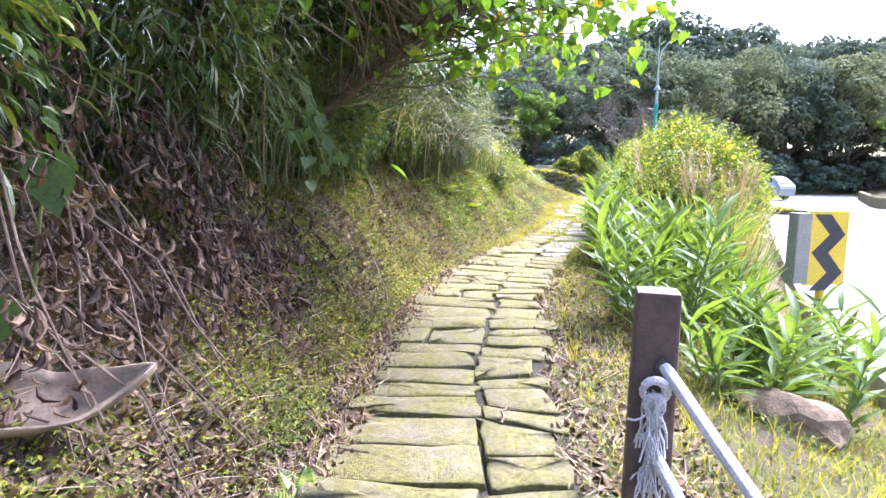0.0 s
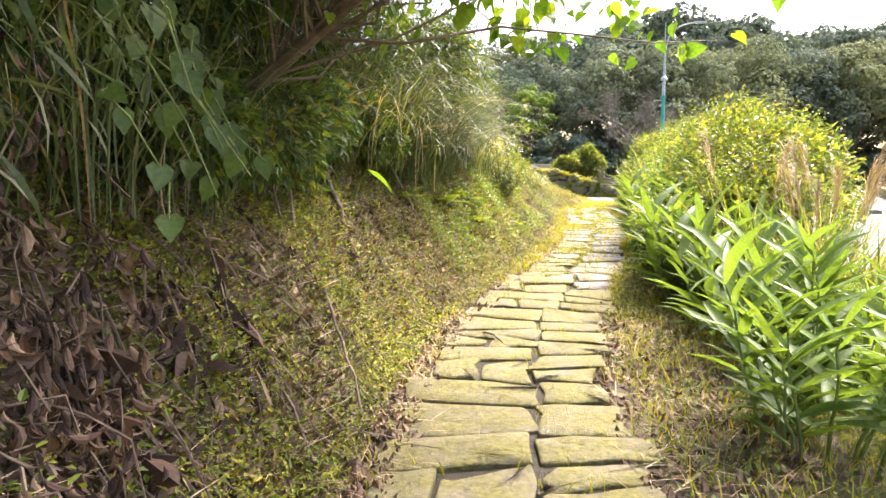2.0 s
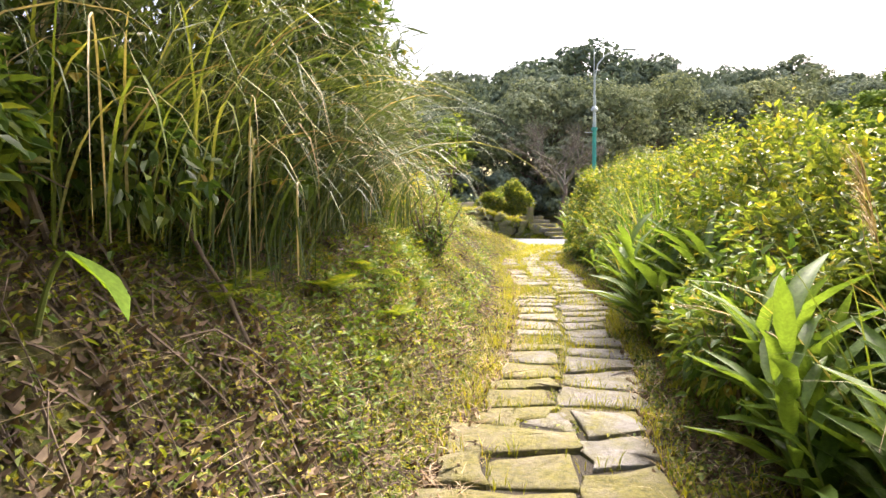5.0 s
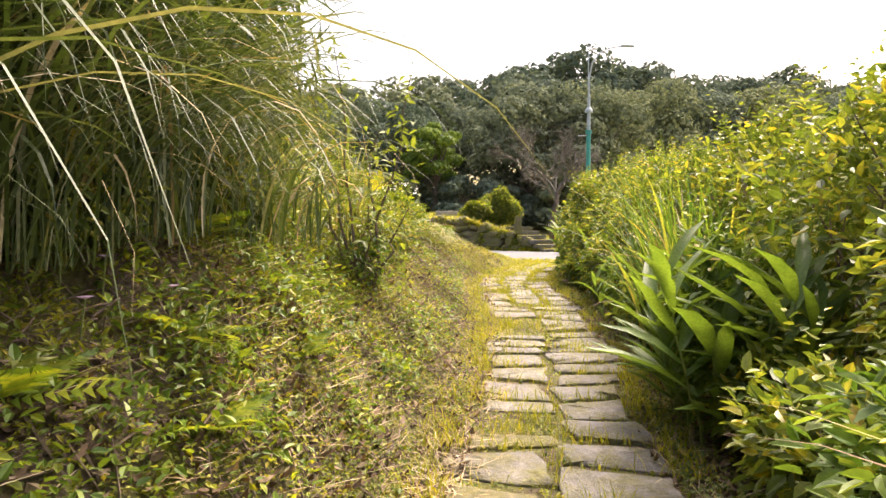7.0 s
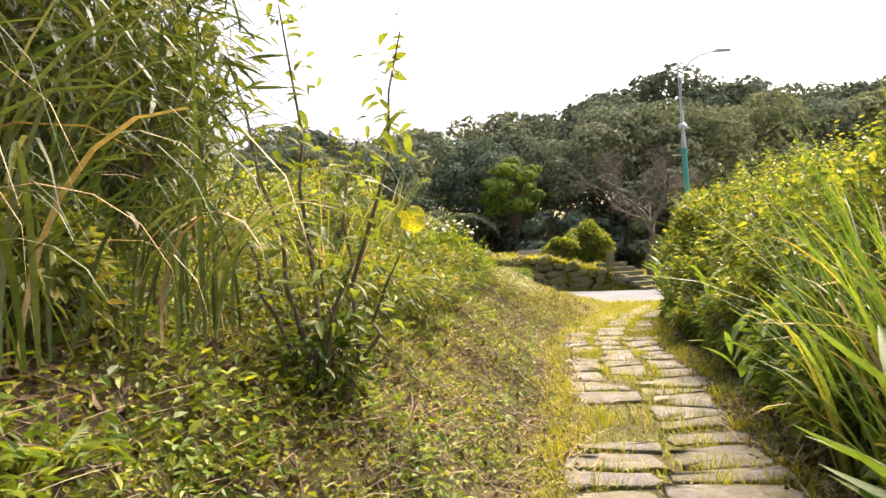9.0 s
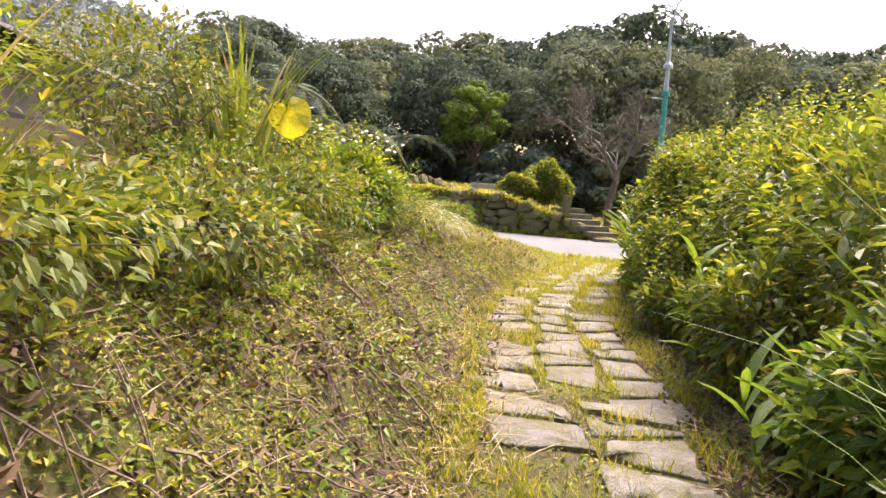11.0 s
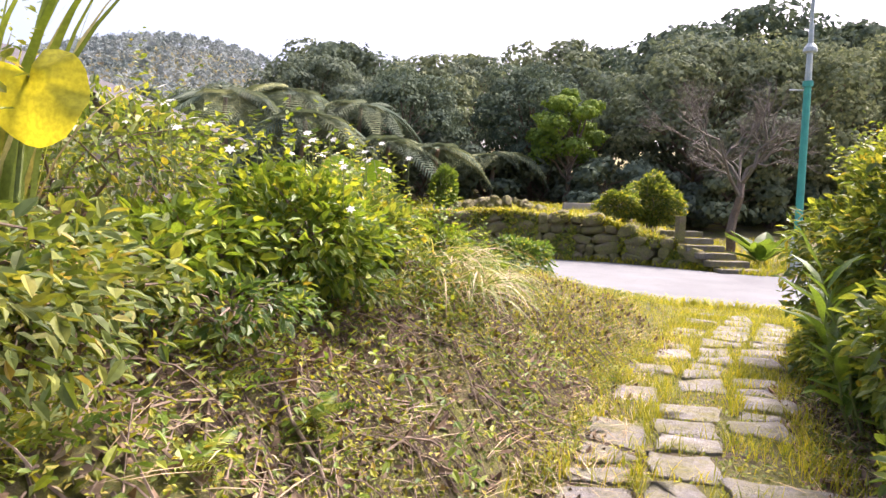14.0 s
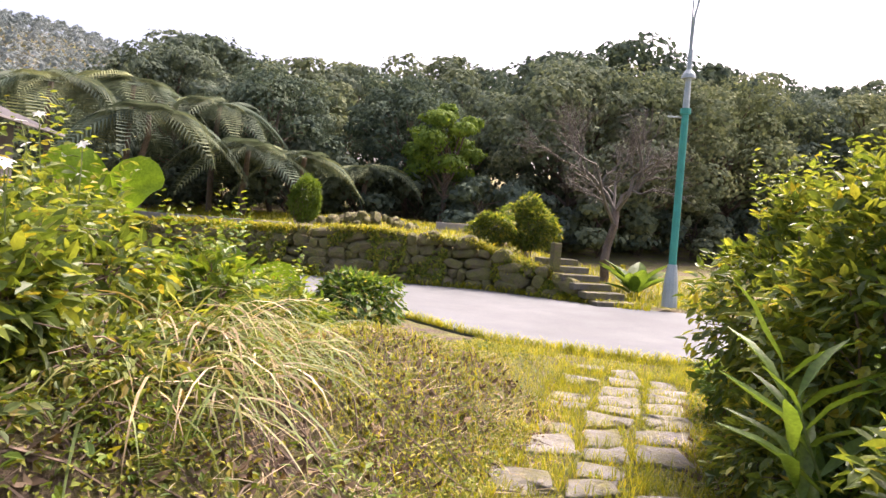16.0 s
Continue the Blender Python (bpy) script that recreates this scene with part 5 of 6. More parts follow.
# mauve flowers low on the bank
for x, y, dz in [(0.0, 10.7, 0.25), (0.1, 10.8, 0.12), (0.12, 10.55, 0.05), (0.3, 10.9, 0.1), (0.25, 11.3, 0.3), (0.1, 11.2, 0.32)]:
    g = ground_at(x, y)
    fl = thing("mauve_flower", "small mauve wildflower growing on the bank", "flower", g, 0, "mauve flowers on the bank")
    part("stem", Batch().add(*tube([(0, 0, 0), (0.02, 0, 0.1 + dz)], 0.003, 5)), GREEN_STEM, fl)
    a = np.arange(11) / 11 * 2 * np.pi
    part("bloom", Batch().add(*spread(LEAF, np.repeat([[0.02, 0, 0.1 + dz]], 11, 0), axes(np.stack([np.cos(a), np.sin(a), np.full(11, 0.5)], 1), np.repeat([[0, 0, 1.0]], 11, 0)), np.full(11, 0.028))), PETAL_MAUVE, fl)

# sapling on the bank
sap = thing("sapling", "slender multi-stemmed sapling with pale green leaves", "tree", ground_at(1.12, 13.4))
rq = np.random.default_rng(43)
sap_leaf = leaf_meshes((BROAD[0] * np.array([0.62, 1, 1]), BROAD[1]), LEAF_HEDGE, 5, 9)
for k in range(7):
    a = k * 0.9 + 0.3
    tip = np.array([math.cos(a) * 0.42, math.sin(a) * 0.35, rq.uniform(1.1, 2.0) if k < 4 else rq.uniform(0.5, 0.8)])
    pts = bend((math.cos(a) * 0.06, math.sin(a) * 0.06, -0.1), tip, 7, 0, 0.03, rq)
    stem = part("stem", Batch().add(*tube(pts, np.linspace(0.015, 0.004, 7), 6)), BARK, sap)
    n = 75 if k < 4 else 30
    q = rq.uniform(0.4, 1.0, n)
    p = np.stack([np.interp(q, np.linspace(0, 1, 7), pts[:, j]) for j in range(3)], 1) + rq.normal(0, 0.07, (n, 3))
    o = unit(rq.normal(0, 1, (n, 3)) * np.array([1, 1, 0.35]))
    bs = axes(o, unit(np.array([0, 0, 1.0]) + rq.normal(0, 0.3, (n, 3))))
    for j in range(n):
        put_piece("leaf", sap_leaf[rq.integers(5)], stem, p[j], bs[j], rq.uniform(0.06, 0.12))
shrub("sapling_undergrowth", "dark twiggy growth round the sapling's foot", "shrub", ground_at(1.12, 13.4, 0.1), (0.24, 0.26, 0.26), 320, 0.065, LEAF_SHADE_TONED, seed=541, stems=12)

# upright and drooping grass on the bank
grass_clump("silvergrass", "upright clump of broad green grass on the bank", ground_at(1.0, 17.7), 56, 1.25, 0.042, 550, lean=(0.0, 0.3), droop=(0.2, 0.9), reach=0.2, dead=0.1)
grass_clump("silvergrass", "small clump of green grass beside the sapling", ground_at(0.95, 14.2), 70, 0.9, 0.018, 551, lean=(0.0, 0.35), droop=(0.4, 1.4), reach=0.2, dead=0.15)
for k, (x, y, L, n) in enumerate([(2.3, 20.7, 0.85, 200), (2.75, 21.5, 0.7, 150), (2.2, 21.5, 0.8, 150), (2.5, 20.1, 0.8, 150), (2.6, 20.9, 0.75, 140)]):
    grass_clump("drooping_grass", "pale green grass flopping down the bank", ground_at(x, y), n, L, 0.012, 560 + k, toward=-0.9, lean=(0.7, 1.4), droop=(1.0, 2.2), reach=0.35, dead=0.3, mat=LEAF_GRASS, group="drooping grass on the bank")
for k, (x, y, h) in enumerate([(2.0, 20.6, 0.26), (2.35, 21.3, 0.24), (2.1, 22.1, 0.3), (2.75, 22.3, 0.2), (1.7, 20.9, 0.36)]):
    shrub("bank_shrub", "fresh leafy weed growing through the drooping grass", "shrub", ground_at(x, y, 0.05), (0.36, 0.4, h), 700, 0.085, LEAF_FERN if k % 2 else LEAF_HEDGE, seed=585 + k, group=BRAMBLE, lumps=12, hollow=0.3, shoots=7, stems=5)

# broad taro leaves
yellow_taro = leaf_meshes(TARO, leaf_material("yellowing_leaf", [(0, (0.3, 0.32, 0.03)), (1, (0.42, 0.4, 0.03))], 0.5, 0.45), 2, 14)
dark_taro = leaf_meshes(HEART, LEAF_SHADE_TONED, 4, 13)
taro_leaf = leaf_meshes(TARO, LEAF_TARO, 4, 12)
pointed_leaf = leaf_meshes(BROAD, LEAF_TARO, 2, 15)
for x, y, z, size, along_, face_ in [(1.4, 17.5, 2.4, 0.3, (0.4, -0.15, -0.75), (0.1, -1, 0.35)), (-0.66, 8.2, 1.62, 0.34, (0.75, -0.35, -0.5), (0.5, 0.1, 0.85)), (2.1, 23.2, 1.5, 0.5, (-0.25, 0, 0.9), (0.2, -1, 0.3)), (2.35, 23.6, 1.45, 0.42, (0.5, -0.2, 0.6), (0.0, -1, 0.6)),
                                   (1.35, 21.9, 2.2, 0.42, (-0.2, -0.2, 0.9), (0.2, -1, 0.4)), (1.5, 22.2, 2.25, 0.42, (0.6, -0.2, 0.6), (-0.2, -0.9, 0.6)), (1.3, 21.7, 2.05, 0.4, (0.8, -0.3, -0.1), (0, -0.7, 0.8)), (1.15, 21.9, 2.1, 0.38, (-0.8, -0.3, 0.1), (0, -0.8, 0.7)),
                                   (-1.52, 2.48, 1.52, 0.23, (0.3, -0.1, -0.9), (0.3, -1, 0.3)), (-1.5, 2.2, 1.02, 0.16, (-0.1, -0.2, -0.9), (0.3, -1, 0.3))]:
    g = ground_at(x - 0.15, y + 0.1, 0.05)
    ta = thing("taro_plant", "single broad heart-shaped green leaf on a stalk", "plant", g, 0, "taro plants on the bank")
    tip = np.array([x, y, z]) - np.array(g)
    part("stalk", Batch().add(*tube(bend((0, 0, 0), tip, 6, -0.06), np.linspace(0.012, 0.006, 6), 6)), GREEN_STEM, ta)
    lf_ = part("leaf", (dark_taro if y < 4 else pointed_leaf if y < 9 else yellow_taro if 17 < y < 18 else taro_leaf)[rq.integers(2)], None, ta)
    lf_.matrix_basis = Matrix.Translation([float(q) for q in tip]) @ Matrix([[float(q) for q in row] for row in axes(np.array([along_], float), np.array([face_], float))[0]]).to_4x4() @ Matrix.Diagonal((size, size, size, 1))

# ferns
for k, (x, y, L) in enumerate([(0.35, 11.0, 0.35), (0.2, 11.6, 0.4), (0.5, 10.7, 0.3), (0.6, 12.1, 0.3), (0.75, 11.5, 0.26), (1.24, 16.75, 0.4), (1.12, 16.6, 0.42), (1.4, 16.3, 0.36), (1.35, 15.7, 0.34), (1.55, 15.9, 0.3), (0.22, 12.5, 0.42), (1.76, 17.82, 0.22), (1.9, 17.7, 0.2), (-0.1, 10.9, 0.34), (-0.4, 9.2, 0.3), (2.0, 17.3, 0.26), (2.15, 17.9, 0.26), (1.75, 16.9, 0.26), (-0.55, 2.6, 0.2), (-0.75, 3.2, 0.22), (0.05, 10.2, 0.36), (2.6, 19.6, 0.24)]):
    fern(ground_at(x, y), 7, L, 600 + k)

# dead leaves hanging over the start of the bank
rd = np.random.default_rng(51)
drape = thing("dead_vine", "mass of withered brown leaves hanging from dead vines", "vine", ground_at(-1.7, 3.6))
b0 = np.array(drape.location)
for k in range(150):
    y0 = rd.uniform(1.9, 5.0)
    s = rd.random()
    x0 = -0.95 - 0.12 * (5.0 - y0) - s * 0.75
    z0 = float(land(x0, y0)) + rd.uniform(0.25, 1.0) * (0.4 + s)
    a = np.array([x0 - 0.15, y0 + rd.normal(0, 0.3), z0])
    c = a + np.array([rd.uniform(0.05, 0.35), rd.normal(0, 0.2), -rd.uniform(0.15, 0.5)])
    v = bend(a, c, 5, -0.1, 0.03, rd)
    vine = part("vine", Batch().add(*tube(v - b0, np.linspace(0.006, 0.003, 5), 4)), TWIG, drape)
    n = 16
    q = rd.uniform(0.1, 1.0, n)
    p = np.stack([np.interp(q, np.linspace(0, 1, 5), v[:, j]) for j in range(3)], 1) + rd.normal(0, 0.05, (n, 3))
    o = unit(rd.normal(0, 0.38, (n, 3)) + np.array([0.2, 0, -1.2]))
    bb = Batch().add(*spread(CURL, p - b0, axes(o, unit(rd.normal(0, 1, (n, 3)))), rd.uniform(0.06, 0.12, n)))
    tagged(part("withered_leaves", bb, LEAF_DEAD, vine), kind="stuff")
# dead stalks among them
for k in range(17):
    y0 = rd.uniform(1.9, 4.6)
    a = np.array([-1.9 - rd.random() * 0.4, y0, rd.uniform(1.5, 2.3)])
    x1 = rd.uniform(-1.5, -0.8)
    y1 = y0 + rd.normal(0, 0.5)
    c = np.array([x1, y1, float(land(x1, y1)) + rd.uniform(0.0, 0.3)])
    part("dead_stalk", Batch().add(*tube(bend(a, c, 6, -0.05, 0.05, rd) - b0, np.linspace(0.009, 0.004, 6), 5)), TWIG, drape)

# a heap of withered leaves on the later bank
heap = thing("dead_leaf_heap", "small heap of withered brown leaves and twigs", "leaf heap", ground_at(2.1, 18.2))
h0 = np.array(heap.location)
for k in range(60):
    x, y = 2.05 + rd.normal(0, 0.16), 18.2 + rd.normal(0, 0.3)
    p = np.array([[x, y, float(land(x, y)) + rd.uniform(0.02, 0.12)]]) - h0
    part("withered_leaf", Batch().add(*spread(CURL, p, axes(rd.normal(0, 1, (1, 3)) * np.array([1, 1, 0.4]), rd.normal(0, 1, (1, 3))), rd.uniform(0.06, 0.12, 1))), LEAF_DEAD, heap)
for k in range(40):
    x, y = 1.95 + rd.normal(0, 0.25), 18.1 + rd.normal(0, 0.8)
    a = np.array([x, y, float(land(x, y)) + 0.02]) - h0
    c = a + np.array([rd.normal(0.12, 0.15), rd.normal(0, 0.2), rd.uniform(-0.05, 0.12)])
    part("twig", Batch().add(*tube(bend(a, c, 4, -0.02, 0.01, rd), 0.003, 4)), TWIG, heap)

# one large curled dead leaf sheath
su, sv = np.meshgrid(np.linspace(0, 1, 15), np.linspace(-1, 1, 9), indexing="ij")
half = np.interp(su, [0, 0.15, 0.45, 0.7, 0.88, 1], [0.15, 0.17, 0.15, 0.1, 0.06, 0.012]) * (1 + 0.06 * np.sin(su * 17 + sv * 3))
curl = sv * 1.25
sheath = np.stack([half * np.sin(curl), 0.62 * su, half * (1 - np.cos(curl)) + 0.65 * np.clip(su - 0.4, 0, 1) ** 2 + 0.012 * np.sin(su * 9 + sv * 5)], 2).reshape(-1, 3)
quads = [(k * 9 + q, k * 9 + q + 1, k * 9 + q + 10, k * 9 + q + 9) for k in range(14) for q in range(8)]
husk = part("fallen_leaf", mesh_from("fallen_leaf", sheath, np.array(quads), True), leaf_material("husk", [(0, (0.24, 0.18, 0.135)), (1, (0.36, 0.29, 0.23))], 0.05, 0.75, 12))
husk.modifiers.new("thick", "SOLIDIFY").thickness = 0.008
husk.matrix_basis = pose(-1.62, 2.08, float(land(-1.62, 2.08)) - 0.1, -3, 26, -72)
tagged(husk, "large dry brown curled leaf lying on the bank", "leaf")

# sticks leaning on the bank
for k, (x0, y0, h0, x1, y1, rad) in enumerate([(-1.27, 8.4, 0.14, -0.6, 7.3, 0.034), (-0.8, 6.6, 0.04, -0.45, 5.8, 0.011), (-0.95, 5.6, 0.04, -0.6, 5.2, 0.009), (-0.7, 9.2, 0.4, 0.0, 8.9, 0.012), (1.2, 17.3, 0.1, 1.7, 17.0, 0.018), (1.75, 16.6, 0.05, 2.2, 16.3, 0.01), (1.9, 18.0, 0.05, 2.4, 17.6, 0.01), (2.2, 16.0, 0.03, 2.5, 15.7, 0.01), (1.6, 17.9, 0.08, 2.0, 17.9, 0.01), (4.6, 18.6, 0.06, 4.95, 18.3, 0.014), (0.3, 7.6, 0.02, 0.5, 7.2, 0.01), (0.35, 3.35, 0.05, 0.42, 3.6, 0.008)]):
    a, c = np.array([x0, y0, float(land(x0, y0)) + h0]), np.array([x1, y1, float(land(x1, y1)) + 0.02])
    thick = rad > 0.02
    b = part("stick", Batch().add(*tube(bend(a, c, 9, -0.12 if thick else -0.04, 0.02 if thick else rad * 0.9, rd) - a, np.linspace(rad, rad * (0.35 if thick else 0.55), 9) * rd.uniform(0.82, 1.18, 9), 8)), BARK if thick else TWIG)
    b.matrix_basis = Matrix.Translation(a.tolist())
    tagged(b, "dry grey-brown stick leaning on the bank" if h0 > 0.1 else "dry grey-brown stick lying on the soil", "stick", "fallen sticks")

# dead stems and roots that hang down the face of the bank
roots = Batch()
for k in range(520):
    late = k > 230
    y0 = rd.uniform(14.0, 21.0) if late else rd.uniform(1.8, 9.5)
    x0 = float(path_x(y0)) - (rd.uniform(1.0, 2.3) if late else rd.uniform(1.1, 2.0))
    run = rd.uniform(0.2, 0.75)
    turn_ = rd.normal(-0.3, 0.7 if late else 0.35)
    q = np.linspace(0, 1, 5)
    px, py = x0 + run * math.cos(turn_) * q, y0 + run * math.sin(turn_) * q
    pts = np.stack([px, py, land(px, py) + rd.uniform(0.02, 0.1) * np.sin(np.pi * (0.15 + 0.8 * q)) + rd.normal(0, 0.012, 5)], 1)
    roots.add(*tube(pts, np.linspace(1, 0.45, 5) * rd.uniform(0.003, 0.008), 4))
tagged(part("dead_stems", roots, TWIG), "dead brown stems and roots hanging down the bank", "stems", kind="stuff")

# withered fronds lying down the bank
for k, (x0, y0, x1, y1, wide) in enumerate([(-1.37, 6.0, -0.87, 5.2, 0.11), (-1.2, 8.3, -0.62, 7.3, 0.05), (-1.3, 5.3, -0.95, 4.95, 0.09), (-1.45, 4.7, -1.05, 4.5, 0.1), (-1.25, 4.3, -0.95, 4.1, 0.08), (-1.5, 6.8, -1.15, 6.3, 0.06)]):
    fr_ = thing("withered_frond", "withered brown frond hanging down the bank", "dead frond", ground_at(x0, y0), 0, "withered fronds on the bank")
    f0 = np.array(fr_.location)
    q = np.linspace(0, 1, 8)
    px, py = x0 + (x1 - x0) * q, y0 + (y1 - y0) * q
    mid = np.stack([px, py, land(px, py) + 0.07 * np.sin(np.pi * (0.2 + 0.75 * q))], 1) - f0
    part("midrib", Batch().add(*tube(mid, np.linspace(0.011, 0.004, 8), 5)), TWIG, fr_)
    n = 46
    u = rd.uniform(0.15, 1, n)
    p = np.stack([np.interp(u, q, mid[:, j]) for j in range(3)], 1) + rd.normal(0, wide * 0.3, (n, 3)) * np.array([1, 1, 0.3])
    o = unit(np.array([x1 - x0, y1 - y0, -0.5]) + rd.normal(0, 0.3, (n, 3)))
    tagged(part("shred", Batch().add(*spread(CURLED, p, axes(o, np.array([0.6, -0.3, 1.0]) + rd.normal(0, 0.5, (n, 3))), wide * rd.uniform(1.0, 2.2, n))), LEAF_DEAD, fr_), kind="stuff")

# climbing vine with broad leaves over the bank
vine_ = thing("climbing_vine", "climbing vine with dark heart-shaped leaves", "vine", ground_at(-1.3, 5.0))
v0 = np.array(vine_.location)
for k in range(9):
    a = np.array([-1.35 + rd.normal(0, 0.12), 4.6 + 0.12 * k, 2.3 + rd.normal(0, 0.15)])
    c = np.array([-0.82 + rd.normal(0, 0.1), 4.5 + 0.1 * k, 1.5 + rd.normal(0, 0.14)])
    pts = bend(a, c, 6, -0.12, 0.03, rd) - v0
    st_ = part("stem", Batch().add(*tube(pts, np.linspace(0.006, 0.003, 6), 5)), GREEN_STEM, vine_)
    for j in range(4):
        u = 0.35 + 0.2 * j
        at1 = np.array([np.interp(u, np.linspace(0, 1, 6), pts[:, m]) for m in range(3)])
        bs1 = axes(np.array([[0.35, -0.2, -0.9]]) + rd.normal(0, 0.3, (1, 3)), np.array([[0.5, -0.7, 0.5]]) + rd.normal(0, 0.25, (1, 3)))[0]
        put_piece("leaf", dark_taro[rd.integers(4)], st_, at1, bs1, rd.uniform(0.07, 0.12))

# tree ferns before the forest
for k, (x, y, h, L) in enumerate([(-4.6, 40.5, 3.6, 3.2), (-1.6, 42.5, 2.6, 3.0), (-8.0, 41.0, 4.6, 3.4), (-6.2, 43.5, 4.9, 3.2), (0.4, 43.5, 2.4, 2.6), (2.9, 46.0, 2.2, 2.6), (-3.2, 44.5, 4.4, 3.0)]):
    tf = thing("tree_fern", "tree fern with long arching feathery fronds", "tree fern", ground_at(x, y), 0, "tree ferns before the forest")
    part("trunk", Batch().add(*tube(bend((0, 0, -0.2), (0.2, 0, h), 6, 0, 0.05, rd), np.linspace(0.13, 0.09, 6), 8)), BARK, tf)
    for j in range(11):
        a = j * 2 * math.pi / 11 + rd.normal(0, 0.15)
        o = np.array([[math.cos(a), math.sin(a), rd.uniform(0.1, 0.6)]])
        v, f = spread(TREE_FERN, np.array([[0.2, 0, h]]), axes(unit(o), np.array([[0, 0, 1.0]]) - 0.3 * o), np.array([L * rd.uniform(0.75, 1.1)]))
        v[:, 2] -= 0.16 * ((v[:, 0] - 0.2) ** 2 + v[:, 1] ** 2)
        part("frond", Batch().add(v, f), LEAF_FOREST_HAZED, tf)

# woods on the far hill, paled by haze in the leaf colour
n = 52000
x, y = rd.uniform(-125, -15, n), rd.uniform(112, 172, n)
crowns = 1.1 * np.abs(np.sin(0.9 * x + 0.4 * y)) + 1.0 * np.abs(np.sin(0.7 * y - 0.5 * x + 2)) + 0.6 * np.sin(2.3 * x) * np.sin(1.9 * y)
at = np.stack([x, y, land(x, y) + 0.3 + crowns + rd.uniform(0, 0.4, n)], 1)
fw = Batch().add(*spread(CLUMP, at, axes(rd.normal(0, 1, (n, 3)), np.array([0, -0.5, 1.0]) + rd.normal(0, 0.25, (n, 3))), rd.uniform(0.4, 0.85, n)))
tagged(part("far_woods", fw, LEAF_FAR_HAZE), "wooded hillside far off, haze painted into its leaf colour", "woods", kind="stuff")

# ---- where each paving stone lies ----
rp = np.random.default_rng(31)
LAYOUT = []


def column_edge(k, y, late):
    """Where the joint between two columns of stones runs, across the path."""
    rest = ([-0.63, 0.13, 0.62], [-0.54, 0.04, 0.62], [-0.62, -0.2, 0.2, 0.64])[late]
    return rest[k] + 0.035 * math.sin(2.1 * y + 1.7 * k) + 0.025 * math.sin(5.3 * y + k)


for late, y0, y1, columns in ((0, 0.9, 10.0, 2), (1, 10.0, 16.2, 2), (2, 16.2, 24.3, 3)):
    for k in range(columns):
        y = y0 + rp.uniform(-0.12, 0.0)
        slope = rp.normal(0, 0.035)
        while y < y1:
            depth = rp.uniform(0.22, 0.46)
            far = float(np.clip(rp.normal(0, 0.045), -0.08, 0.08))
            missing = rp.random() < ((0.12, 0.04, 0.16)[k] if late else 0.0)
            gap = rp.uniform(0.004, 0.016) if not late else rp.uniform(0.015, 0.07)
            edges = [column_edge(k, y, late), column_edge(k + 1, y, late)]
            if not late and k == 0 and y < 2.3:
                edges[0] += 0.12
            if k in (0, columns - 1):
                edges[0 if k == 0 else 1] += rp.normal(0, 0.03)
            if not late and k == 0 and rp.random() < 0.4:
                edges.insert(1, edges[0] + (edges[1] - edges[0]) * rp.uniform(0.35, 0.65))
            for a, b in zip(edges[:-1], edges[1:]):
                lean_ = rp.normal(0, 0.018, 2)
                g = gap / 2
                if not missing:
                    LAYOUT.append((y, [(a + g + lean_[0], g - slope), (b - g + lean_[1], g + slope), (b - g - lean_[1], depth - g + far), (a + g - lean_[0], depth - g - far)]))
            slope = far
            y += depth


def stone_place(y, corners):
    """Centre, width, depth and turn of a stone."""
    mid = np.mean(corners, 0)
    turn = -math.atan2(float(path_x(y + 0.3) - path_x(y - 0.3)), 0.6) * 0.6
    c, s = math.cos(turn), math.sin(turn)
    w = (corners[1][0] - corners[0][0] + corners[2][0] - corners[3][0]) / 2
    d = (corners[3][1] - corners[0][1] + corners[2][1] - corners[1][1]) / 2
    return float(path_x(y)) + c * mid[0] - s * mid[1], y + s * mid[0] + c * mid[1], w, d, math.degrees(turn)


STONES = [(*stone_place(y, c), c) for y, c in LAYOUT]


def off_stones(at, margin=0.015):
    """Which of the places lie beside the paving stones."""
    free = np.ones(len(at), bool)
    for x, y, w, d, turn, _ in STONES:
        c, s = math.cos(radians(turn)), math.sin(radians(turn))
        dx, dy = at[:, 0] - x, at[:, 1] - y
        free &= (np.abs(c * dx + s * dy) > w / 2 - margin) | (np.abs(-s * dx + c * dy) > d / 2 - margin)
    return free



# ---- low growth and litter ----
rs = np.random.default_rng(23)


def scatter(n, x_of, y0, y1):
    """Places on the ground: across by x_of(y, random), along from y0 to y1."""
    y = rs.uniform(y0, y1, n)
    x = x_of(y, rs.random(n))
    return np.stack([x, y, land(x, y)], 1)


def stuff(name, label, batch, mat, category):
    return tagged(part(name, batch, mat), label, category, kind="stuff")


def flat_leaves(at, template, size, lift=0.02, tilt=0.5):
    n = len(at)
    a = rs.uniform(0, 2 * np.pi, n)
    along = np.stack([np.cos(a), np.sin(a), rs.normal(0.15, tilt, n)], 1)
    return spread(template, at + np.array([0, 0, lift]) * rs.random((n, 1)), axes(along, np.array([0, 0, 1.0]) + rs.normal(0, 0.3, (n, 3))), size)


bank_x = lambda y, q: path_x(y) - 0.72 - q ** 0.8 * 2.5
cover = Batch()
at = np.concatenate([scatter(115000, bank_x, 1.0, 24.5), scatter(70000, lambda y, q: path_x(y) - 0.72 - q * 1.9, 3.0, 12.0), scatter(75000, lambda y, q: path_x(y) - 0.6 - q * 2.1, 12.0, 22.0), scatter(70000, lambda y, q: path_x(y) - 0.8 - q * 1.5, 1.0, 8.0)])
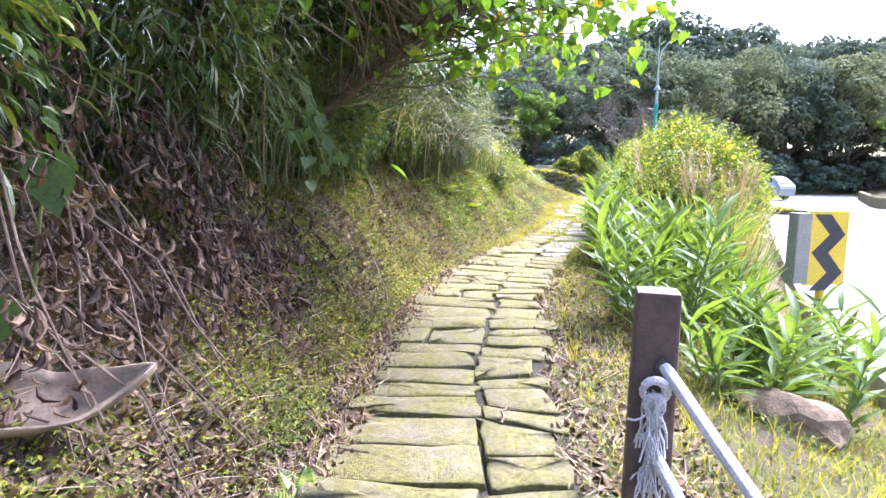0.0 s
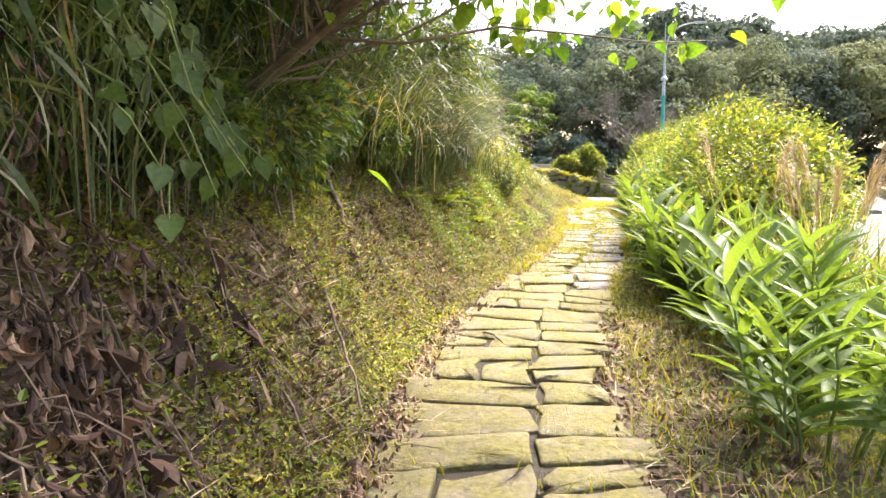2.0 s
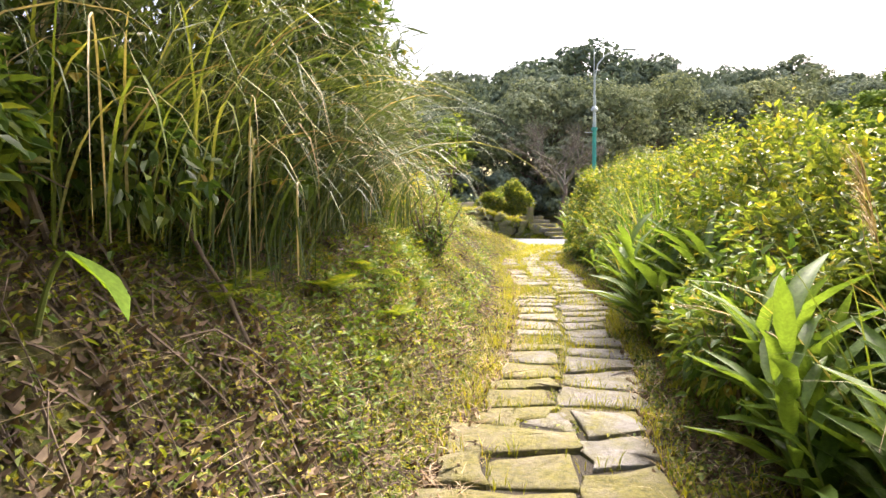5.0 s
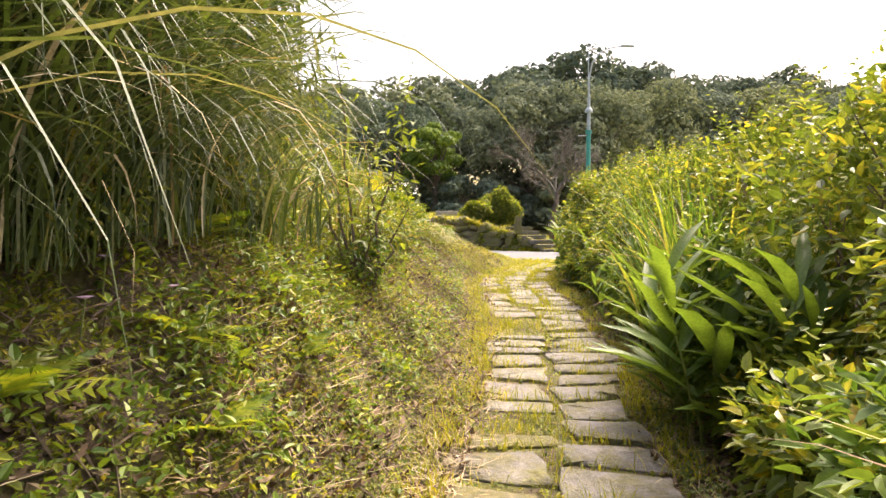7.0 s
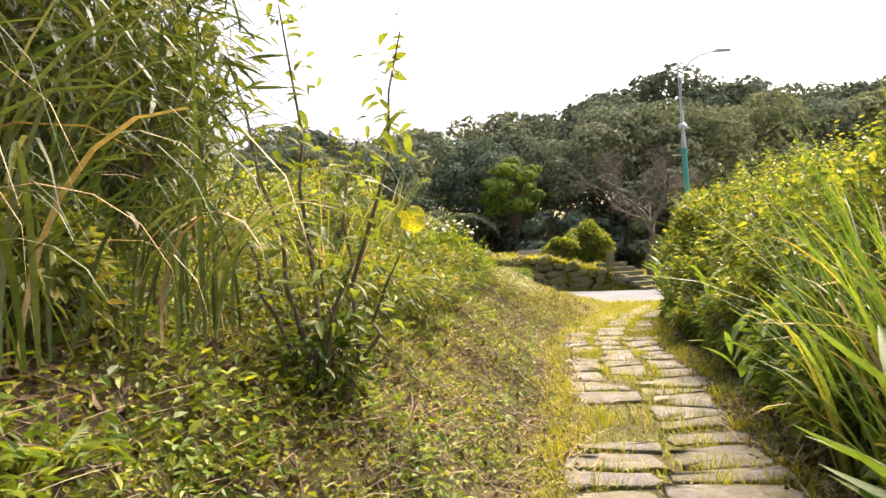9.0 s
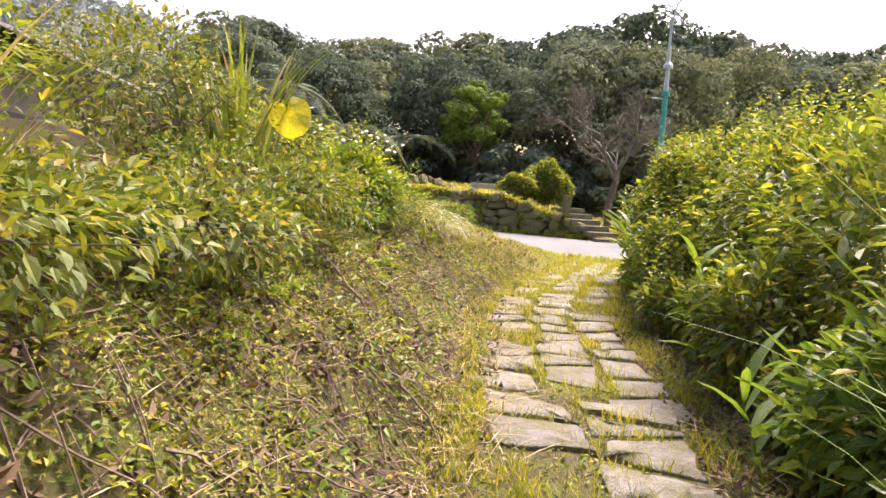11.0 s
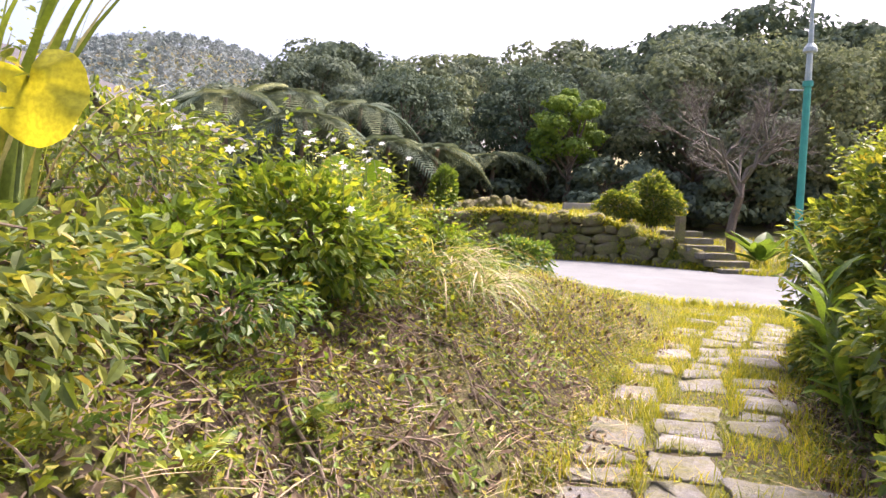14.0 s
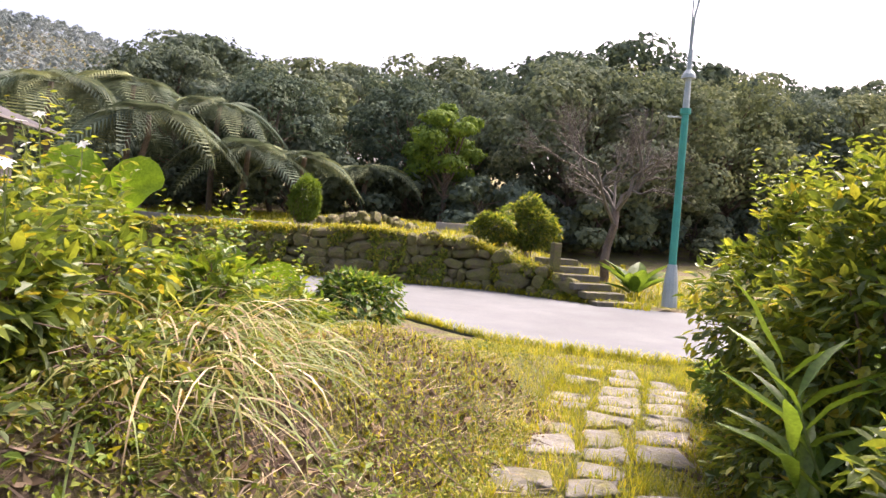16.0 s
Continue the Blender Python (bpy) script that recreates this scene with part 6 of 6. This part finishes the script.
thin = np.sin(at[:, 0] * 3.1 + at[:, 1] * 1.3) * np.sin(at[:, 1] * 2.1 - at[:, 0]) + rs.normal(0, 0.6, len(at)) > np.interp(at[:, 1], [1, 3, 5, 7, 11, 14, 20, 22], [0.65, 0.45, -0.05, -0.5, -0.7, -0.25, -0.1, -0.4])
at = at[thin]
cover.add(*flat_leaves(at, SMALL, 0.014 + 0.03 * rs.random(len(at)) ** 2, 0.09, 0.7))
stuff("bank_weeds", "small yellow-green weeds covering the bank", cover, LEAF_COVER, "weeds")

verge = Batch()
at = np.concatenate([scatter(26000, lambda y, q: path_x(y) + 0.62 + q * 2.6, 1.0, 25), scatter(14000, lambda y, q: path_x(y) + 0.66 + q ** 1.3 * 0.9, 8.0, 23)])
patchy = np.sin(at[:, 0] * 4.3 + at[:, 1] * 1.7) * np.sin(at[:, 1] * 3.1 - at[:, 0] * 1.9) + rs.normal(0, 0.45, len(at)) > -0.1
at = at[patchy]
verge.add(*flat_leaves(at, SMALL, rs.uniform(0.02, 0.05, len(at)), 0.1, 0.8))
stuff("verge_weeds", "low green weeds along the verge", verge, LEAF_BANK, "weeds")

herbs = Batch()
at = np.concatenate([scatter(18000, lambda y, q: path_x(y) - 0.95 - q * 1.5, 9.0, 13.8), scatter(7000, lambda y, q: path_x(y) - 0.9 - q * 1.5, 13.8, 20.5), scatter(3500, lambda y, q: path_x(y) - 1.2 - q * 1.4, 4.0, 9.0)])
clumped = np.sin(at[:, 0] * 6.1 + at[:, 1] * 2.2) * np.sin(at[:, 1] * 4.3 - at[:, 0] * 3) + rs.normal(0, 0.4, len(at)) > 0.0
at = at[clumped]
herbs.add(*flat_leaves(at, LEAF, 0.025 + 0.04 * rs.random(len(at)) ** 1.5, 0.22, 0.6))
stuff("bank_herbs", "fresh green broad-leaved herbs on the bank", herbs, LEAF_FERN, "herbs")

twigs = Batch()
at = np.concatenate([scatter(1700, lambda y, q: path_x(y) - 0.6 - q * 2.2, 12, 22), scatter(900, lambda y, q: path_x(y) - 0.6 - q * 1.3, 2, 12)])
for p in at:
    a = rs.uniform(0, 6.28)
    q = p + np.array([math.cos(a), math.sin(a), 0]) * rs.uniform(0.08, 0.34)
    q[2] = float(land(q[0], q[1])) + rs.uniform(0.0, 0.06)
    twigs.add(*tube(bend(p + np.array([0, 0, 0.012]), q, 3, -0.015, 0.008, rs), rs.uniform(0.002, 0.0055), 4))
stuff("twig_litter", "thin dry twigs strewn over the bank", twigs, TWIG, "twigs")

litter = Batch()
at = np.concatenate([scatter(9000, lambda y, q: path_x(y) - 0.7 - q * 1.4, 1.5, 9), scatter(6000, lambda y, q: path_x(y) - 0.5 - q * 0.6, 1.0, 6), scatter(4000, lambda y, q: path_x(y) - 0.5 - q * 1.1, 6, 12), scatter(12000, lambda y, q: path_x(y) - 0.5 - q * 2.6, 11, 23), scatter(9000, lambda y, q: path_x(y) + 0.55 + q * 0.9, 1, 23), scatter(7000, lambda y, q: path_x(y) - 0.55 - q ** 1.4 * 1.2, 1.2, 6)])
litter.add(*flat_leaves(at, (LEAF[0] * np.array([1.3, 1, -2.2]), LEAF[1]), rs.uniform(0.03, 0.075, len(at)), 0.02, 0.35))
stuff("leaf_litter", "dry brown curled leaves lying on the soil", litter, LEAF_LITTER, "leaf litter")

straw = Batch()
at = np.concatenate([scatter(8000, lambda y, q: path_x(y) - 0.45 - q * 2.0, 1.0, 12), scatter(7500, lambda y, q: path_x(y) - 0.35 - q * 2.4, 11, 23), scatter(3500, lambda y, q: path_x(y) + 0.55 + q * 0.7, 1, 23)])
straw.add(*blades(at + np.array([0, 0, 0.012]), rs.uniform(0, 6.28, len(at)), rs.uniform(0.08, 0.28, len(at)), 0.006, 0.25, 2, 1.3, rs))
stuff("dry_straw", "pale dry grass stalks strewn over the soil", straw, LEAF_STRAW, "straw")

between = Batch()
at = scatter(26000, lambda y, q: path_x(y) - 0.8 + q * 1.9, 9.5, 24.5)
at = at[off_stones(at)]
between.add(*flat_leaves(at, SMALL, rs.uniform(0.018, 0.04, len(at)), 0.03, 0.5))
stuff("joint_weeds", "tiny weeds in the joints of the path", between, LEAF_COVER, "weeds")

lawn = Batch()
y = rs.uniform(1, 24.5, 58000)
keep = rs.random(len(y)) < np.interp(y, [1, 8, 11, 25], [0.1, 0.2, 0.9, 1.0])
y = y[keep]
x = path_x(y) + np.where(rs.random(len(y)) < 0.5, rs.choice([-0.62, -0.3, 0.28, 0.64], len(y)) + rs.normal(0, 0.07, len(y)), rs.uniform(-0.85, 0.85, len(y)))
tuft = np.sin(x * 5.3 + y * 2.9) * np.sin(y * 3.7 - x * 2.0) + rs.normal(0, 0.3, len(y)) > np.interp(y, [8, 12], [0.05, -0.25])
at = np.stack([x, y, land(x, y)], 1)[tuft]
at = at[off_stones(at)]
lawn.add(*blades(at, rs.uniform(0, 6.28, len(at)), rs.uniform(0.05, 0.16, len(at)), 0.007, 1.0, 2, 0.35, rs))
at = scatter(16000, lambda y, q: path_x(y) - 2.2 + q * 3.6, 20.5, 26)
at = at[off_stones(at)]
lawn.add(*blades(at, rs.uniform(0, 6.28, len(at)), rs.uniform(0.04, 0.13, len(at)), 0.007, 1.0, 3, 0.35, rs))
stuff("path_grass", "bright yellow-green grass growing between the paving stones", lawn, LEAF_LAWN, "grass")

meadow = Batch()
x = rs.uniform(-6, 14, 22000)
y = cross_far(x) + 0.5 + rs.random(len(x)) ** 1.5 * 12
at = np.stack([x, y, land(x, y)], 1)
meadow.add(*blades(at, rs.uniform(0, 6.28, len(at)), rs.uniform(0.08, 0.3, len(at)), 0.025, 1.0, 2, 0.35, rs))
stuff("garden_grass", "unmown yellow-green grass in the garden", meadow, LEAF_LAWN, "grass")

# grass hanging over the wall and growing at its foot
fringe = Batch()
x = rs.uniform(-6.5, 8.2, 5200)
top = np.interp(x, [-7, -4, 1, 3.2, 6, 7.2, 8], [0.95, 1.05, 1.12, 1.25, 1.1, 0.75, 0.35])
y = cross_far(x) + 0.32 + rs.normal(0, 0.06, len(x))
at = np.stack([x, y, 0.62 + top + rs.uniform(-0.08, 0.08, len(x))], 1)
keep = np.sin(x * 2.3) + np.sin(x * 5.1 + 1) + rs.normal(0, 0.7, len(x)) > -0.6
fringe.add(*blades(at[keep], -1.57 + rs.normal(0, 0.7, keep.sum()), rs.uniform(0.12, 0.45, keep.sum()), 0.03, 2.2, 4, 0.6, rs))
x = rs.uniform(-6.5, 9.5, 2600)
y = cross_far(x) + 0.02 - np.abs(rs.normal(0, 0.12, len(x)))
at = np.stack([x, y, np.full(len(x), 0.66)], 1)
fringe.add(*blades(at, rs.uniform(0, 6.28, len(x)), rs.uniform(0.06, 0.28, len(x)), 0.03, 1.4, 3, 0.4, rs))
x = rs.uniform(3.6, 12, 4200)
y = cross_near(x) + np.abs(rs.normal(0, 0.1, len(x))) - 0.15
at = np.stack([x, y, np.full(len(x), 0.64)], 1)
fringe.add(*blades(at, rs.uniform(0, 6.28, len(x)), rs.uniform(0.06, 0.22, len(x)), 0.012, 1.2, 3, 0.4, rs))
stuff("wall_fringe", "grass fringe on the stone wall and road edge", fringe, LEAF_LAWN, "grass")

# ivy patches on the wall
x = rs.uniform(-6.5, 8.2, 14000)
u = rs.random(len(x))
keep = np.sin(x * 1.7 + u * 2) + np.sin(x * 4.3 - u * 3) > 0.1
x, u = x[keep], u[keep]
at = np.stack([x, cross_far(x) - 0.06 + 0.22 * u, 0.7 + u * np.interp(x, [-7, 1, 3.2, 6, 7.2, 8], [0.95, 1.12, 1.25, 1.1, 0.75, 0.35])], 1)
ivy = Batch().add(*spread(LEAF, at, axes(rs.normal(0, 1, at.shape) + np.array([0, -0.3, -0.8]), np.array([0, -1.0, 0.6]) + rs.normal(0, 0.3, at.shape)), rs.uniform(0.06, 0.13, len(x))))
stuff("wall_creeper", "green creeper patches growing over the stone wall", ivy, LEAF_COVER, "creeper")

# bright grass on the road verge
at = scatter(10000, lambda y, q: np.minimum(path_x(y) + 0.75 + q * 3.4, side_left(y) - 0.15), 0.5, 9)
vg = Batch().add(*blades(at, rs.uniform(0, 6.28, len(at)), rs.uniform(0.05, 0.2, len(at)), 0.008, 1.3, 3, 0.4, rs))
stuff("verge_grass", "bright yellow-green grass on the road verge", vg, LEAF_LAWN, "grass")

# ---- paving stones ----
bed_y = np.arange(0.5, 10.4, 0.3)
bed_l = np.stack([path_x(bed_y) - 0.6, bed_y, level(bed_y) + 0.006], 1)
bed_r = np.stack([path_x(bed_y) + 0.6, bed_y, level(bed_y) + 0.006], 1)
bed = part("path_bed", mesh_from("path_bed", *ribbon(bed_l, bed_r, 0.05)), solid_material("dark_soil", [(0.3, (0.02, 0.016, 0.01)), (0.7, (0.055, 0.045, 0.022))], 12, 0.95, 70, 0.9, 0.03, coords="World"))
tagged(bed, "dark soil in the joints of the path", "soil", kind="structure")
paving = thing("paved_path", "old mossy path of rough cut stones", "path", (0, 0, 0), kind="structure")


def slab(corners, r):
    """One rough paving stone within its four joints, with a broken outline, worn rim and uneven top."""
    c = np.array(corners) - np.mean(corners, 0)
    ring = []
    for k in range(4):
        a, b = c[k], c[(k + 1) % 4]
        long = np.linalg.norm(b - a)
        steps_ = (0.05, 0.35, 0.66, 0.95) if long > 0.4 else (0.08, 0.5, 0.92)
        inward = np.array([-(b - a)[1], (b - a)[0]]) / max(long, 1e-6)
        for q in steps_:
            chip = 0.028 if r.random() < 0.18 else 0.0
            ring.append(a + (b - a) * (q + r.normal(0, 0.03)) + inward * (abs(r.normal(0, 0.008)) + chip))
    ring = np.array(ring)
    n = len(ring)
    tilt = r.normal(0, 0.012, 2)
    rim = np.column_stack([ring, np.full(n, -0.007) + r.normal(0, 0.003, n)])
    worn = np.column_stack([ring * (1 - 0.014 / np.maximum(np.linalg.norm(ring, axis=1), 0.08))[:, None], r.normal(0.0, 0.0025, n)])
    inner = np.column_stack([ring * 0.5, r.normal(0.004, 0.0035, n)])
    foot = np.column_stack([ring * 1.02, np.full(n, -0.12)])
    v = np.concatenate([foot, rim, worn, inner, [[0, 0, 0.004]]])
    v[n:, 2] += v[n:, :2] @ tilt
    i, j = np.arange(n), (np.arange(n) + 1) % n
    quads = np.concatenate([np.stack([k * n + i, k * n + j, (k + 1) * n + j, (k + 1) * n + i], 1) for k in range(3)])
    me = mesh_from("paving_stone", v, [quads, np.stack([3 * n + i, 3 * n + j, np.full(n, 4 * n)], 1)], True)
    for side in me.polygons[:n]:
        side.use_smooth = False
    return me


for x, y, w, d, turn, corners in STONES:
    me = slab(corners, rp)
    me.materials.append(PAVING_GREY if rp.random() < np.interp(y, [7.5, 10, 13], [0.0, 0.5, 1.0]) else PAVING_MOSSY)
    ob = new("paving_stone", me)
    ob.parent = paving
    ob.matrix_basis = pose(x, y, float(level(y)) + (0.036 if y < 10 else 0.024) + rp.uniform(-0.009, 0.009), 2.1, 0, turn)
